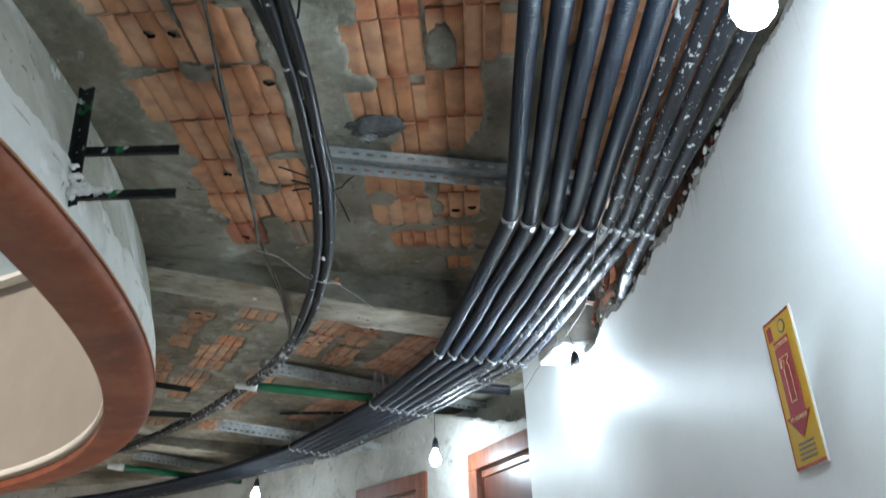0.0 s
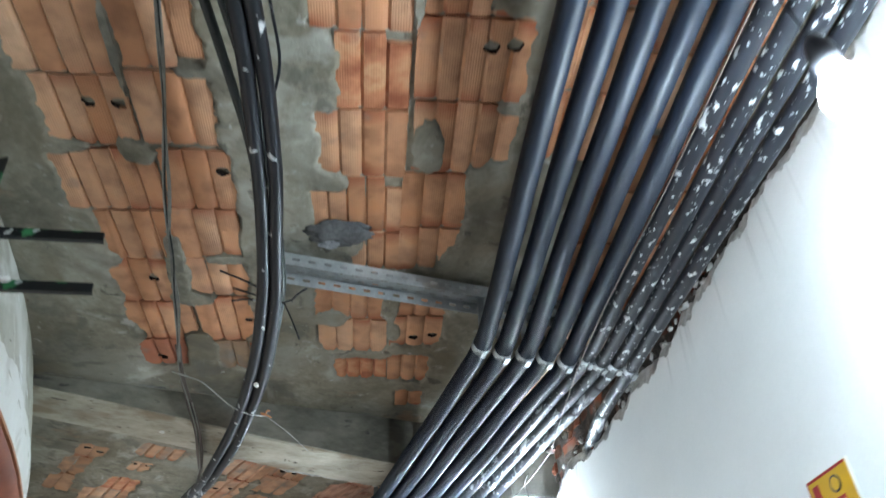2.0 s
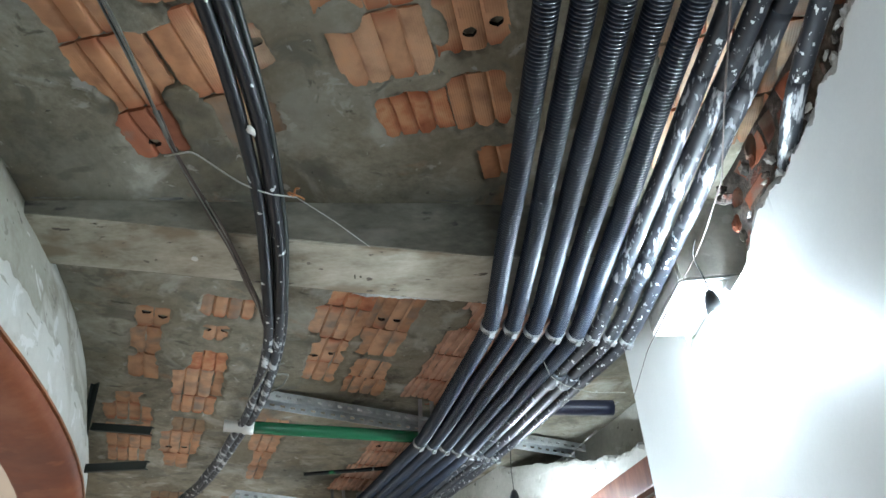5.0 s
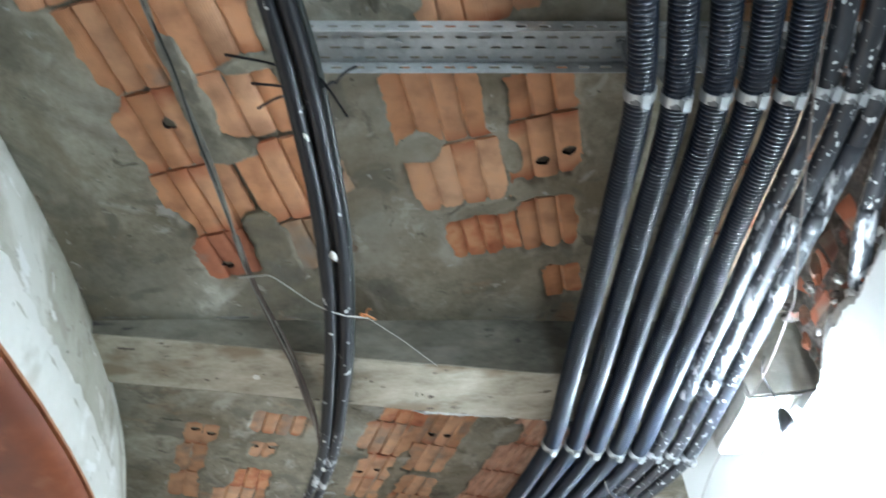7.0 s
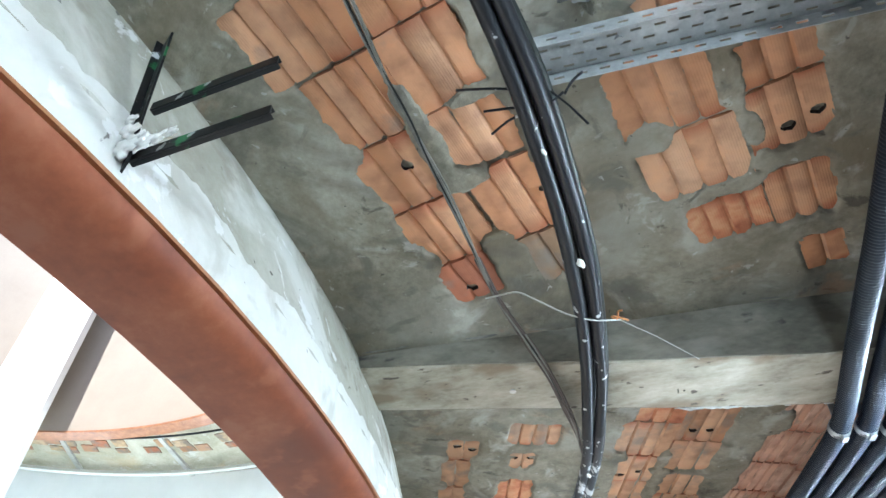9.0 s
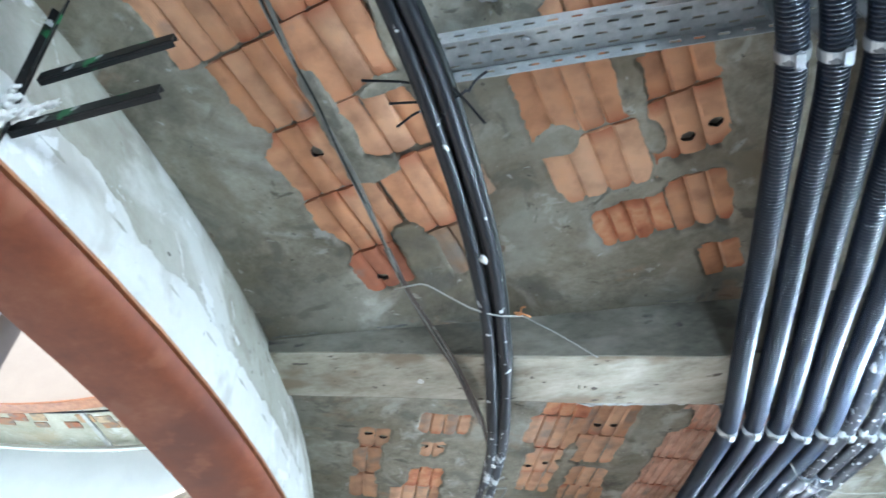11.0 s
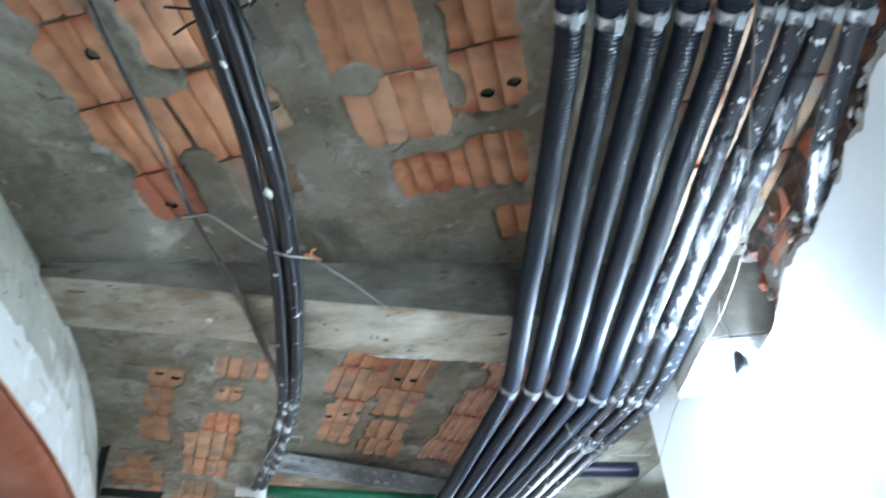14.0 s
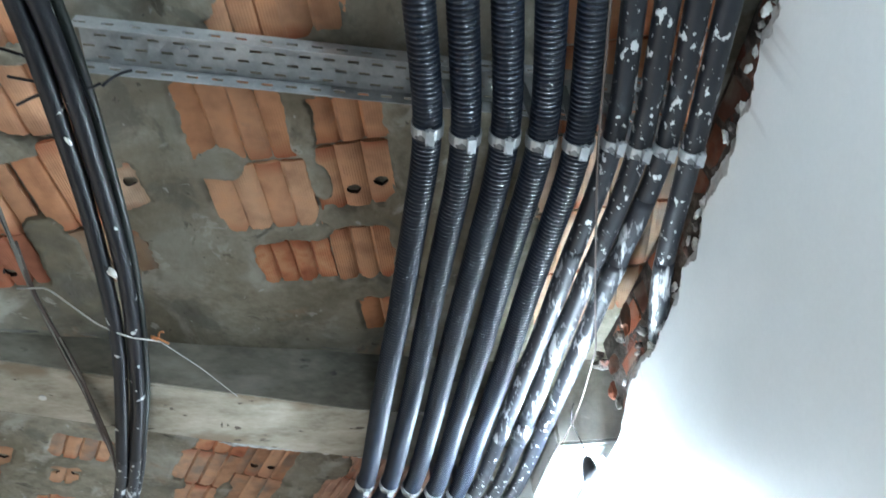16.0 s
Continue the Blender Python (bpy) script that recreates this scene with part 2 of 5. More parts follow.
M_WALL = mottled("white_wall_paint", [(0.3, (0.74, 0.75, 0.74)), (0.6, (0.80, 0.81, 0.80))], 2.5, 120, (0.45, 0.6), bump=0.08, dist=0.002)
M_PLASTER = weathered("old_white_plaster", [(0.3, (0.30, 0.285, 0.225)), (0.5, (0.39, 0.38, 0.32)), (0.7, (0.48, 0.475, 0.415))],
                      [(3.0, 0.52, 0.62, (0.62, 0.62, 0.575), 0.8), (7.0, 0.56, 0.66, (0.28, 0.25, 0.195), 0.65), (9.0, 0.62, 0.65, (0.72, 0.725, 0.71), 0.85), (13.0, 0.64, 0.67, (0.20, 0.18, 0.145), 0.7), (21.0, 0.675, 0.69, (0.07, 0.062, 0.05), 0.9)], (0.6, 0.85), 0.4, 0.004)
M_DOORWALL = weathered("dirty_grey_plaster", [(0.3, (0.33, 0.32, 0.285)), (0.5, (0.46, 0.45, 0.41)), (0.7, (0.58, 0.57, 0.53))],
                       [(2.5, 0.52, 0.64, (0.62, 0.61, 0.575), 0.7), (6.0, 0.60, 0.68, (0.22, 0.205, 0.175), 0.6), (15.0, 0.64, 0.67, (0.62, 0.61, 0.58), 0.7), (22.0, 0.67, 0.69, (0.08, 0.07, 0.06), 0.8)], (0.7, 0.9), 0.5, 0.005)
M_WHITECOAT = weathered("chalky_white_coat", [(0.3, (0.59, 0.585, 0.54)), (0.5, (0.665, 0.662, 0.62)), (0.7, (0.735, 0.735, 0.70))],
                        [(5.0, 0.55, 0.64, (0.46, 0.445, 0.39), 0.7), (11.0, 0.59, 0.62, (0.80, 0.80, 0.785), 0.8), (18.0, 0.66, 0.68, (0.12, 0.10, 0.085), 0.85)], (0.6, 0.8), 0.35, 0.003)
M_TORN = mottled("torn_plaster", [(0.3, (0.34, 0.325, 0.30)), (0.5, (0.52, 0.515, 0.49)), (0.65, (0.66, 0.66, 0.645))], 25, 120, (0.8, 0.95), bump=0.7, dist=0.005)
# masonry tones pulled near black to carry the shade of the gap
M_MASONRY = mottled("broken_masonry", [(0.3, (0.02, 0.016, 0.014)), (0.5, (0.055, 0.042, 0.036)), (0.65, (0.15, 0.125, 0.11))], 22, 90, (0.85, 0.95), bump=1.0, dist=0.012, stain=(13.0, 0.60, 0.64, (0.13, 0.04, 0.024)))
M_ENAMEL = mottled("brown_enamel", [(0.3, (0.195, 0.052, 0.025)), (0.5, (0.255, 0.075, 0.035)), (0.7, (0.32, 0.115, 0.06))], 6.0, 50, (0.45, 0.62), bump=0.1, dist=0.002, spec=0.22, stain=(2.2, 0.55, 0.70, (0.17, 0.055, 0.034)), more=((9.0, 0.60, 0.68, (0.275, 0.095, 0.05)),))
M_LIP = mottled("orange_brown_lip", [(0.3, (0.26, 0.09, 0.035)), (0.7, (0.46, 0.20, 0.085))], 14, 80, (0.4, 0.6), bump=0.2, dist=0.002)
M_BEIGE = mottled("beige_wall_paint", [(0.3, (0.34, 0.285, 0.225)), (0.7, (0.40, 0.34, 0.27))], 1.5, 60, (0.5, 0.65), bump=0.05, dist=0.002)
# limewash, lightened further so the sky's light up there is partly in the colour
M_UPPER = weathered("pale_limewashed_slab", [(0.3, (0.30, 0.28, 0.20)), (0.5, (0.45, 0.42, 0.32)), (0.7, (0.58, 0.55, 0.45))], [(2.0, 0.52, 0.65, (0.48, 0.36, 0.20), 0.6), (4.0, 0.6, 0.68, (0.7, 0.7, 0.66), 0.7)])
M_CREAM = mottled("cream_moulding", [(0.3, (0.66, 0.60, 0.50)), (0.7, (0.74, 0.68, 0.58))], 4, 60, (0.4, 0.55), bump=0.05)
M_PVC = mottled("black_conduit_plastic", [(0.3, (0.005, 0.0088, 0.0175)), (0.7, (0.0115, 0.018, 0.032))], 6, 90, (0.36, 0.5), bump=0.03, dist=0.001, spec=0.4)
M_SPLAT = mottled("paint_splashed_black_plastic", [(0.3, (0.006, 0.0075, 0.011)), (0.7, (0.016, 0.019, 0.026))], 6, 90, (0.3, 0.5), bump=0.15, dist=0.001, stretch=(1, 0.6, 1), spec=0.45,
                  stain=(70.0, 0.625, 0.64, (0.60, 0.62, 0.62)), more=((120.0, 0.665, 0.68, (0.50, 0.53, 0.53)), (24.0, 0.62, 0.78, (0.06, 0.07, 0.08))))
M_COAT = mottled("thick_white_paint_on_black", [(0.3, (0.012, 0.014, 0.02)), (0.7, (0.035, 0.04, 0.05))], 6, 90, (0.4, 0.6), bump=0.4, dist=0.002, stretch=(1, 0.22, 1), spec=0.4,
                 stain=(52.0, 0.555, 0.62, (0.56, 0.58, 0.60)), more=((110.0, 0.60, 0.63, (0.20, 0.22, 0.24)), (90.0, 0.62, 0.66, (0.03, 0.033, 0.04))))
M_CABLE = mottled("black_cable_sheath", [(0.3, (0.005, 0.006, 0.008)), (0.7, (0.013, 0.014, 0.018))], 8, 90, (0.36, 0.52), bump=0.05, dist=0.001, spec=0.25, stain=(30.0, 0.675, 0.69, (0.55, 0.56, 0.56)))
M_CABLE_GREEN = mottled("dark_green_conduit", [(0.3, (0.007, 0.010, 0.009)), (0.7, (0.017, 0.022, 0.019))], 9, 90, (0.4, 0.55), bump=0.05, spec=0.35)
M_GREYWIRE = mottled("grey_wire", [(0.3, (0.13, 0.127, 0.11)), (0.7, (0.30, 0.295, 0.26))], 9, 90, (0.45, 0.6), bump=0.0)
M_WHITEWIRE = plain("white_wire", (0.45, 0.44, 0.41), 0.5)
M_BROWNWIRE = plain("brown_wire", (0.10, 0.075, 0.065), 0.5)
M_COPPER = plain("copper_strand", (0.75, 0.32, 0.14), 0.3, 1.0)
M_ZINC = mottled("galvanised_steel", [(0.3, (0.26, 0.275, 0.285)), (0.6, (0.42, 0.44, 0.45)), (0.75, (0.56, 0.58, 0.59))], 12, 120, (0.35, 0.55), metal=0.7, bump=0.15, dist=0.001, stain=(40.0, 0.62, 0.66, (0.12, 0.125, 0.13)))
M_TRAY = mottled("dusty_galvanised_tray", [(0.3, (0.28, 0.295, 0.295)), (0.5, (0.44, 0.46, 0.46)), (0.7, (0.62, 0.635, 0.63))], 7, 80, (0.48, 0.68), metal=0.4, bump=0.12, dist=0.001, stain=(14.0, 0.66, 0.72, (0.6, 0.6, 0.58)))
M_IRON = mottled("black_painted_iron", [(0.3, (0.004, 0.005, 0.006)), (0.7, (0.011, 0.012, 0.012))], 8, 80, (0.35, 0.5), bump=0.1, spec=0.25, stain=(19.0, 0.60, 0.64, (0.025, 0.14, 0.055)), more=((34.0, 0.64, 0.66, (0.40, 0.42, 0.42)),))
M_GREEN = mottled("green_plastic_pipe", [(0.3, (0.010, 0.10, 0.045)), (0.7, (0.016, 0.14, 0.062))], 4, 60, (0.16, 0.26), bump=0.02)
M_WHITEPL = plain("white_plastic", (0.72, 0.72, 0.69), 0.4)
M_NAVY = plain("dark_blue_plastic", (0.012, 0.014, 0.03), 0.4)
M_BLACK = plain("black_bakelite", (0.012, 0.012, 0.014), 0.4)
M_WOOD = mottled("red_brown_wood", [(0.3, (0.12, 0.035, 0.018)), (0.55, (0.21, 0.07, 0.035)), (0.75, (0.30, 0.12, 0.065))], 5, 60, (0.3, 0.5), bump=0.15, dist=0.002, stretch=(6, 6, 1))
M_DOOR = mottled("dark_brown_door_veneer", [(0.3, (0.07, 0.022, 0.014)), (0.6, (0.12, 0.035, 0.02)), (0.75, (0.17, 0.06, 0.035))], 4, 50, (0.3, 0.45), bump=0.1, dist=0.002, stretch=(7, 7, 1))
M_TILE = mottled("pale_floor", [(0.3, (0.56, 0.55, 0.52)), (0.7, (0.66, 0.65, 0.62))], 3, 60, (0.4, 0.6), bump=0.05)
M_YELLOW = plain("sign_yellow", (0.60, 0.34, 0.010), 0.7)
M_RED = plain("sign_red", (0.34, 0.010, 0.008), 0.7)
M_SIGNWHITE = plain("sign_white_edge", (0.75, 0.74, 0.7), 0.5)
M_SIGNTEXT = plain("sign_pale_ink", (0.75, 0.45, 0.2), 0.5)
M_INK = plain("sign_black_ink", (0.05, 0.045, 0.03), 0.5)
M_BULB = glow("lit_bulb", (0.80, 0.98, 1.10), BULB_STRENGTH)
M_BULB_DIM = glow("lit_small_bulb", (0.80, 0.98, 1.10), 0.6 * BULB_STRENGTH)
M_BULB_LOW = glow("lit_far_bulb", (0.80, 0.98, 1.10), 0.16 * BULB_STRENGTH)
# weak glow for the unseen fill bulb behind the camera
M_BULB_FILL = glow("unseen_fill_bulb", (0.80, 0.98, 1.10), 0.20 * BULB_STRENGTH)
M_BULB_HALF = glow("lit_middling_bulb", (0.80, 0.98, 1.10), 0.48 * BULB_STRENGTH)
# clay darkened likewise, the gap's shade being in its tones
M_CLAY_DARK = clay("shaded_broken_clay", [(0.0, (0.030, 0.013, 0.010)), (1.0, (0.085, 0.032, 0.020))], 0.48)
M_FOIL = mottled("crumpled_foil", [(0.3, (0.16, 0.165, 0.18)), (0.7, (0.55, 0.57, 0.6))], 40, 120, (0.2, 0.4), metal=0.9, bump=0.9, dist=0.006)

# ---- the plan: a ring corridor round a light well ----
CX, CY = -4.75, 1.0          # centre of the ring
R_WELL, R_BAND, R_TOP = 3.88, 4.05, 3.962   # well face, outer lip of the band, top of the inner wall
R_WALL, R_DOOR = 5.64, 5.78  # outer wall near and past its corner
CORNER = 24.8                # degrees at which the outer wall steps back
CEIL, STOREY = 2.65, 2.80


def polar(r, deg, z=0.0):
    return Vector((CX + r * math.cos(radians(deg)), CY + r * math.sin(radians(deg)), z))


def to_mesh(name, verts, faces, smooth=False):
    me = bpy.data.meshes.new(name)
    me.from_pydata([tuple(v) for v in verts], [], [tuple(f) for f in faces])
    me.validate()
    me.update()
    if smooth:
        me.shade_smooth()
    return me


def part(name, bm, material, parent=None, label="", smooth=False):
    me = bpy.data.meshes.new(name)
    bmesh.ops.recalc_face_normals(bm, faces=bm.faces)
    bm.to_mesh(me)
    bm.free()
    if smooth:
        me.shade_smooth()
    me.materials.append(material)
    ob = new(name, me)
    ob.parent = parent
    return tagged(ob, label)


def thing(name, label, category, group="", kind=""):
    return tagged(new(name), label, category, group, kind)


def add_box(bm, lo, hi, bevel=0.0):
    m = Matrix.Translation([(a + b) / 2 for a, b in zip(lo, hi)]) @ Matrix.Diagonal([b - a for a, b in zip(lo, hi)] + [1])
    got = bmesh.ops.create_cube(bm, size=1, matrix=m)["verts"]
    if bevel:
        edges = list({e for v in got for e in v.link_edges})
        bmesh.ops.bevel(bm, geom=edges, offset=bevel, segments=2, affect="EDGES", profile=0.6)
    return bm


def box(lo, hi, bevel=0.0):
    return add_box(bmesh.new(), lo, hi, bevel)


def sweep(name, profile, a0, a1, steps, material, smooth=True):
    """A closed profile of (radius, height) carried round the ring."""
    full = abs(a1 - a0) >= 359.9
    rings = steps if full else steps + 1
    k = len(profile)
    verts = [polar(r, a0 + (a1 - a0) * i / steps, z) for i in range(rings) for r, z in profile]
    faces = []
    for i in range(steps):
        j = (i + 1) % rings
        for q in range(k):
            w = (q + 1) % k
            faces.append((i * k + q, i * k + w, j * k + w, j * k + q))
    if not full:
        faces += [tuple(range(k)), tuple(reversed(range((rings - 1) * k, rings * k)))]
    me = to_mesh(name, verts, faces)
    bm = bmesh.new()
    bm.from_mesh(me)
    bmesh.ops.recalc_face_normals(bm, faces=bm.faces)
    bm.to_mesh(me)
    bm.free()
    if smooth:
        for p in me.polygons:
            p.use_smooth = True
        me.set_sharp_from_angle(angle=radians(35))
    me.materials.append(material)
    return tagged(new(name, me), kind="structure")


def smooth_path(points, step=0.02, window=0.10):
    """Even points along a broken line whose corners are rounded over the window's length."""
    pts = np.array(points, float)
    seg = np.linalg.norm(np.diff(pts, axis=0), axis=1)
    s = np.concatenate([[0], np.cumsum(seg)])
    n = max(3, int(s[-1] / step))
    q = np.linspace(0, s[-1], n)
    out = np.stack([np.interp(q, s, pts[:, i]) for i in range(3)], 1)
    w = int(window / step)
    if w > 1:
        pad = np.concatenate([out[:1] - (out[1:w + 1] - out[:1])[::-1], out, out[-1:] + (out[-1:] - out[-w - 1:-1])[::-1]])
        ker = np.hanning(2 * w + 3)[1:-1]
        ker /= ker.sum()
        sm = np.stack([np.convolve(pad[:, i], ker, "same") for i in range(3)], 1)
        out = sm[w:-w]
    return out


def tube(path, radii, seg=10, caps=True):
    """Vertices and faces of a round tube along a path, with one radius or one for each point."""
    path = np.array(path, float)
    n = len(path)
    radii = np.broadcast_to(np.array(radii, float), (n,))
    tan = np.gradient(path, axis=0)
    tan /= np.linalg.norm(tan, axis=1)[:, None] + 1e-12
    up = np.array([0, 0, 1.0])
    if np.mean(np.abs(tan[:, 2])) > 0.9:
        up = np.array([1.0, 0, 0])
    side = np.cross(tan, up)
    side /= np.linalg.norm(side, axis=1)[:, None] + 1e-12
    nor = np.cross(side, tan)
    ang = np.linspace(0, 2 * math.pi, seg, endpoint=False)
    verts = (path[:, None] + radii[:, None, None] * (np.cos(ang)[None, :, None] * side[:, None] + np.sin(ang)[None, :, None] * nor[:, None])).reshape(-1, 3)
    faces = []
    for i in range(n - 1):
        for j in range(seg):
            k = (j + 1) % seg
            faces.append((i * seg + j, i * seg + k, (i + 1) * seg + k, (i + 1) * seg + j))
    if caps:
        faces += [tuple(reversed(range(seg))), tuple(range((n - 1) * seg, n * seg))]
    return verts.tolist(), faces


def tube_object(name, path, radii, material, seg=8, parent=None, label=""):
    v, f = tube(path, radii, seg)
    me = to_mesh(name, v, f, True)
    me.materials.append(material)
    ob = new(name, me)
    ob.parent = parent
    return tagged(ob, label)


# ---- large structure ----
# unseen floor, kept pale so that it bounces daylight up to the ceiling
sweep("floor", [(0.05, 0), (R_DOOR + 0.2, 0), (R_DOOR + 0.2, -0.2), (0.05, -0.2)], 0, 360, 90, M_TILE)

# inner wall: white fascia over the opening, with the brown band below it
sweep("wall_fascia", [(R_BAND - 0.006, 2.252), (4.040, 2.36), (4.000, 2.52), (R_TOP, CEIL + 0.01), (3.915, CEIL + 0.01), (3.915, 2.252)], 0, 360, 160, M_PLASTER)
sweep("trim_band", [(R_WELL + 0.008, 2.200), (3.925, 2.199), (3.965, 2.202), (3.995, 2.206), (4.02, 2.211), (4.038, 2.220), (4.049, 2.232), (R_BAND + 0.004, 2.246), (R_BAND - 0.002, 2.252), (R_WELL + 0.004, 2.252), (R_WELL, 2.206)], 0, 360, 160, M_ENAMEL)
sweep("trim_lip", [(R_BAND - 0.004, 2.2525), (R_BAND + 0.007, 2.2525), (R_BAND + 0.008, 2.2585), (R_BAND + 0.004, 2.261), (R_BAND - 0.004, 2.2605)], 0, 360, 160, M_LIP)
sweep("wall_parapet", [(R_WELL + 0.002, 2.253), (3.913, 2.253), (3.913, 3.70), (R_WELL + 0.002, 3.70)], 0, 360, 160, M_BEIGE)
sweep("trim_well_bead", [(R_WELL - 0.012, 2.272), (R_WELL + 0.001, 2.272), (R_WELL + 0.001, 2.312), (R_WELL - 0.008, 2.308), (R_WELL - 0.014, 2.292)], 0, 360, 160, M_CREAM)
sweep("trim_parapet_cap", [(3.84, 3.70), (3.985, 3.70), (3.995, 3.72), (3.985, 3.775), (3.96, 3.79), (3.86, 3.79), (3.83, 3.77), (3.825, 3.725)], 0, 360, 160, M_CREAM)

# whiter coat on the lower half of the fascia, broken off along a ragged line
v, f = [], []
coat_steps = 1500
for i in range(coat_steps + 1):
    a = -45 + 125 * i / coat_steps
    z = 2.405 + 0.034 * noise.noise((a * 0.35, 8.1, 0)) + 0.020 * noise.noise((a * 1.4, 2.2, 0)) + 0.008 * noise.noise((a * 5, 4.4, 0))
    for t in (0.0, 0.5, 0.93, 1.0):
        zz = 2.263 + (z - 2.263) * t
        r = float(np.interp(zz, (2.252, 2.36, 2.52), (R_BAND - 0.006, 4.040, 4.000))) + (0.0026 if t < 0.99 else -0.001) + 0.0006 * noise.noise((a * 2, zz * 30, 0))
        v.append(polar(r, a, zz))
for i in range(coat_steps):
    for q in range(3):
        f.append((i * 4 + q, i * 4 + q + 1, i * 4 + 5 + q, i * 4 + 4 + q))
coat_ob = new("wall_fascia_coat", to_mesh("wall_fascia_coat", v, f, True))
coat_ob.data.materials.append(M_WHITECOAT)
tagged(coat_ob, kind="structure")

A0, A1 = -40.0, 75.0
sweep("ceiling_rest", [(3.90, CEIL), (6.10, CEIL), (6.10, CEIL + 0.25), (3.90, CEIL + 0.25)], A1, 360 + A0, 80, M_CONCRETE)

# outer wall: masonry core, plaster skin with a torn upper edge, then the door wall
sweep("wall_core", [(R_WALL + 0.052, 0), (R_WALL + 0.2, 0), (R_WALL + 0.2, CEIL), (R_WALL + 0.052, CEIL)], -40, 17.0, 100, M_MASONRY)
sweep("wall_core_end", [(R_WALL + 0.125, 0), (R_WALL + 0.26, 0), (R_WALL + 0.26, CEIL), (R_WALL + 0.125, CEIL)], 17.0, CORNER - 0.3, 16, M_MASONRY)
sweep("wall_back", [(R_WALL, 0), (R_WALL + 0.2, 0), (R_WALL + 0.2, CEIL), (R_WALL, CEIL)], 120, 320, 100, M_WALL)


def torn_height(a):
    base = np.interp(a, [-40, 0, 3.5, 5.0, 7.3, 8.0, 8.6, 9.8, 10.5, 11.6, 12.3, 13.2, 14.0, 14.9, 15.7, 16.2, 16.7, 17.2, 17.6, 20.6, 20.9, CORNER], [2.60, 2.595, 2.58, 2.57, 2.536, 2.535, 2.500, 2.504, 2.512, 2.462, 2.462, 2.436, 2.425, 2.45, 2.455, 2.405, 2.375, 2.345, 2.396, 2.396, 2.648, 2.648])
    rough = 1.0 if a < 17.0 else 0.02
    return float(base + rough * (0.010 * noise.noise((a * 1.1, 3.3, 0)) + 0.009 * noise.noise((a * 4.7, 1.3, 0)) + 0.005 * noise.noise((a * 15, 7.7, 0))))


def ease(u):
    """A smooth step from 0 to 1."""
    u = min(1.0, max(0.0, u))
    return u * u * (3 - 2 * u)


def foot_share(z):
    """How far the wall's lean has come in at height z: straight above, rounded at its lower end."""
    u = min(1.0, max(0.0, (2.46 - z) / 0.80))
    w = max(0.0, (u - 0.6) / 0.4)
    return u if u < 0.6 else 0.6 + 0.6 * w - 0.2 * w * w



def wall_radius(a):
    """The wall swings outwards towards its corner."""
    return R_WALL + 0.07 * ease((a - 15.5) / (CORNER - 15.5))


v, f = [], []
steps, k = 1400, 18
for i in range(steps + 1):
    a = -40 + (CORNER + 40) * i / steps
    z, r0 = torn_height(a), wall_radius(a)
    broken_off = 0.050 + 0.024 * noise.noise((a * 1.6, 5.5, 0)) + 0.010 * noise.noise((a * 5, 2.5, 0)) + 0.003 * noise.noise((a * 16, 4.5, 0)) if a < 17.0 else 0.03
    strip = [(0.0, 0.0), (0.0025, 0.06), (0.005, 0.3), (0.008, 0.55), (0.011, 0.8), (0.018, 1.0)]
    lean = 0.093 * ease((21.5 - a) / 10.0)  # the foot of the wall stands further in than its top
    ring = [(r0 - (0.1 + 0.9 * foot_share(zz)) * lean, zz) for zz in (0, 1.66, 1.76, 1.86, 1.96, 2.06, 2.16, 2.26, 2.34)]
    for depth, share in strip:
        rough = 0.0 if share == 0 or a > 17.0 else 0.0035 * noise.noise((a * 9, share * 4, 1.0)) + 0.002 * noise.noise((a * 30, share * 9, 3.0))
        zz = z - broken_off * (1 - share)
        ring.append((r0 - (0.1 + 0.9 * foot_share(zz)) * lean * (1 - share) + depth + rough, zz))
    ring += [(r0 + 0.034, z + 0.006), (r0 + 0.050, z + 0.010), (r0 + 0.050, 0)]
    v += [polar(r, a, zz) for r, zz in ring]
for i in range(steps):
    for q in range(k):
        w = (q + 1) % k
        f.append((i * k + q, i * k + w, i * k + k + w, i * k + k + q))
f += [tuple(range(k)), tuple(reversed(range(steps * k, steps * k + k)))]
skin = new("wall_outer", to_mesh("wall_outer", v, f))
skin.data.materials.append(M_WALL)
skin.data.materials.append(M_TORN)
for i, pg in enumerate(skin.data.polygons):
    if i < k * steps and 9 <= i % k <= 15 and i // k < 0.88 * steps:
        pg.material_index = 1
    pg.use_smooth = pg.material_index == 0
skin.data.set_sharp_from_angle(angle=radians(30))
tagged(skin, kind="structure")

HEAD = 2.165  # top of the door openings
BREAK = 2.28  # below this the door wall is whole, above it a hole is broken for the pipes
for name, b0, b1, lo, hi in (("wall_pier", CORNER - 0.25, 25.0, 0, BREAK), ("wall_over_door", 25.0, 31.3, HEAD, BREAK), ("wall_between_doors", 31.3, 37.4, 0, BREAK),
                             ("wall_over_second_door", 37.4, 43.9, HEAD, CEIL), ("wall_far", 43.9, 120, 0, CEIL)):
    sweep(name, [(R_DOOR, lo), (R_DOOR + 0.15, lo), (R_DOOR + 0.15, hi), (R_DOOR, hi)], b0, b1, max(3, int(b1 - b0)), M_DOORWALL)

sweep("wall_recess", [(R_DOOR + 0.151, BREAK - 0.03), (R_DOOR + 0.5, BREAK - 0.03), (R_DOOR + 0.5, CEIL), (R_DOOR + 0.23, CEIL), (R_DOOR + 0.23, BREAK), (R_DOOR + 0.151, BREAK)], CORNER - 0.25, 37.4, 20, M_DOORWALL)
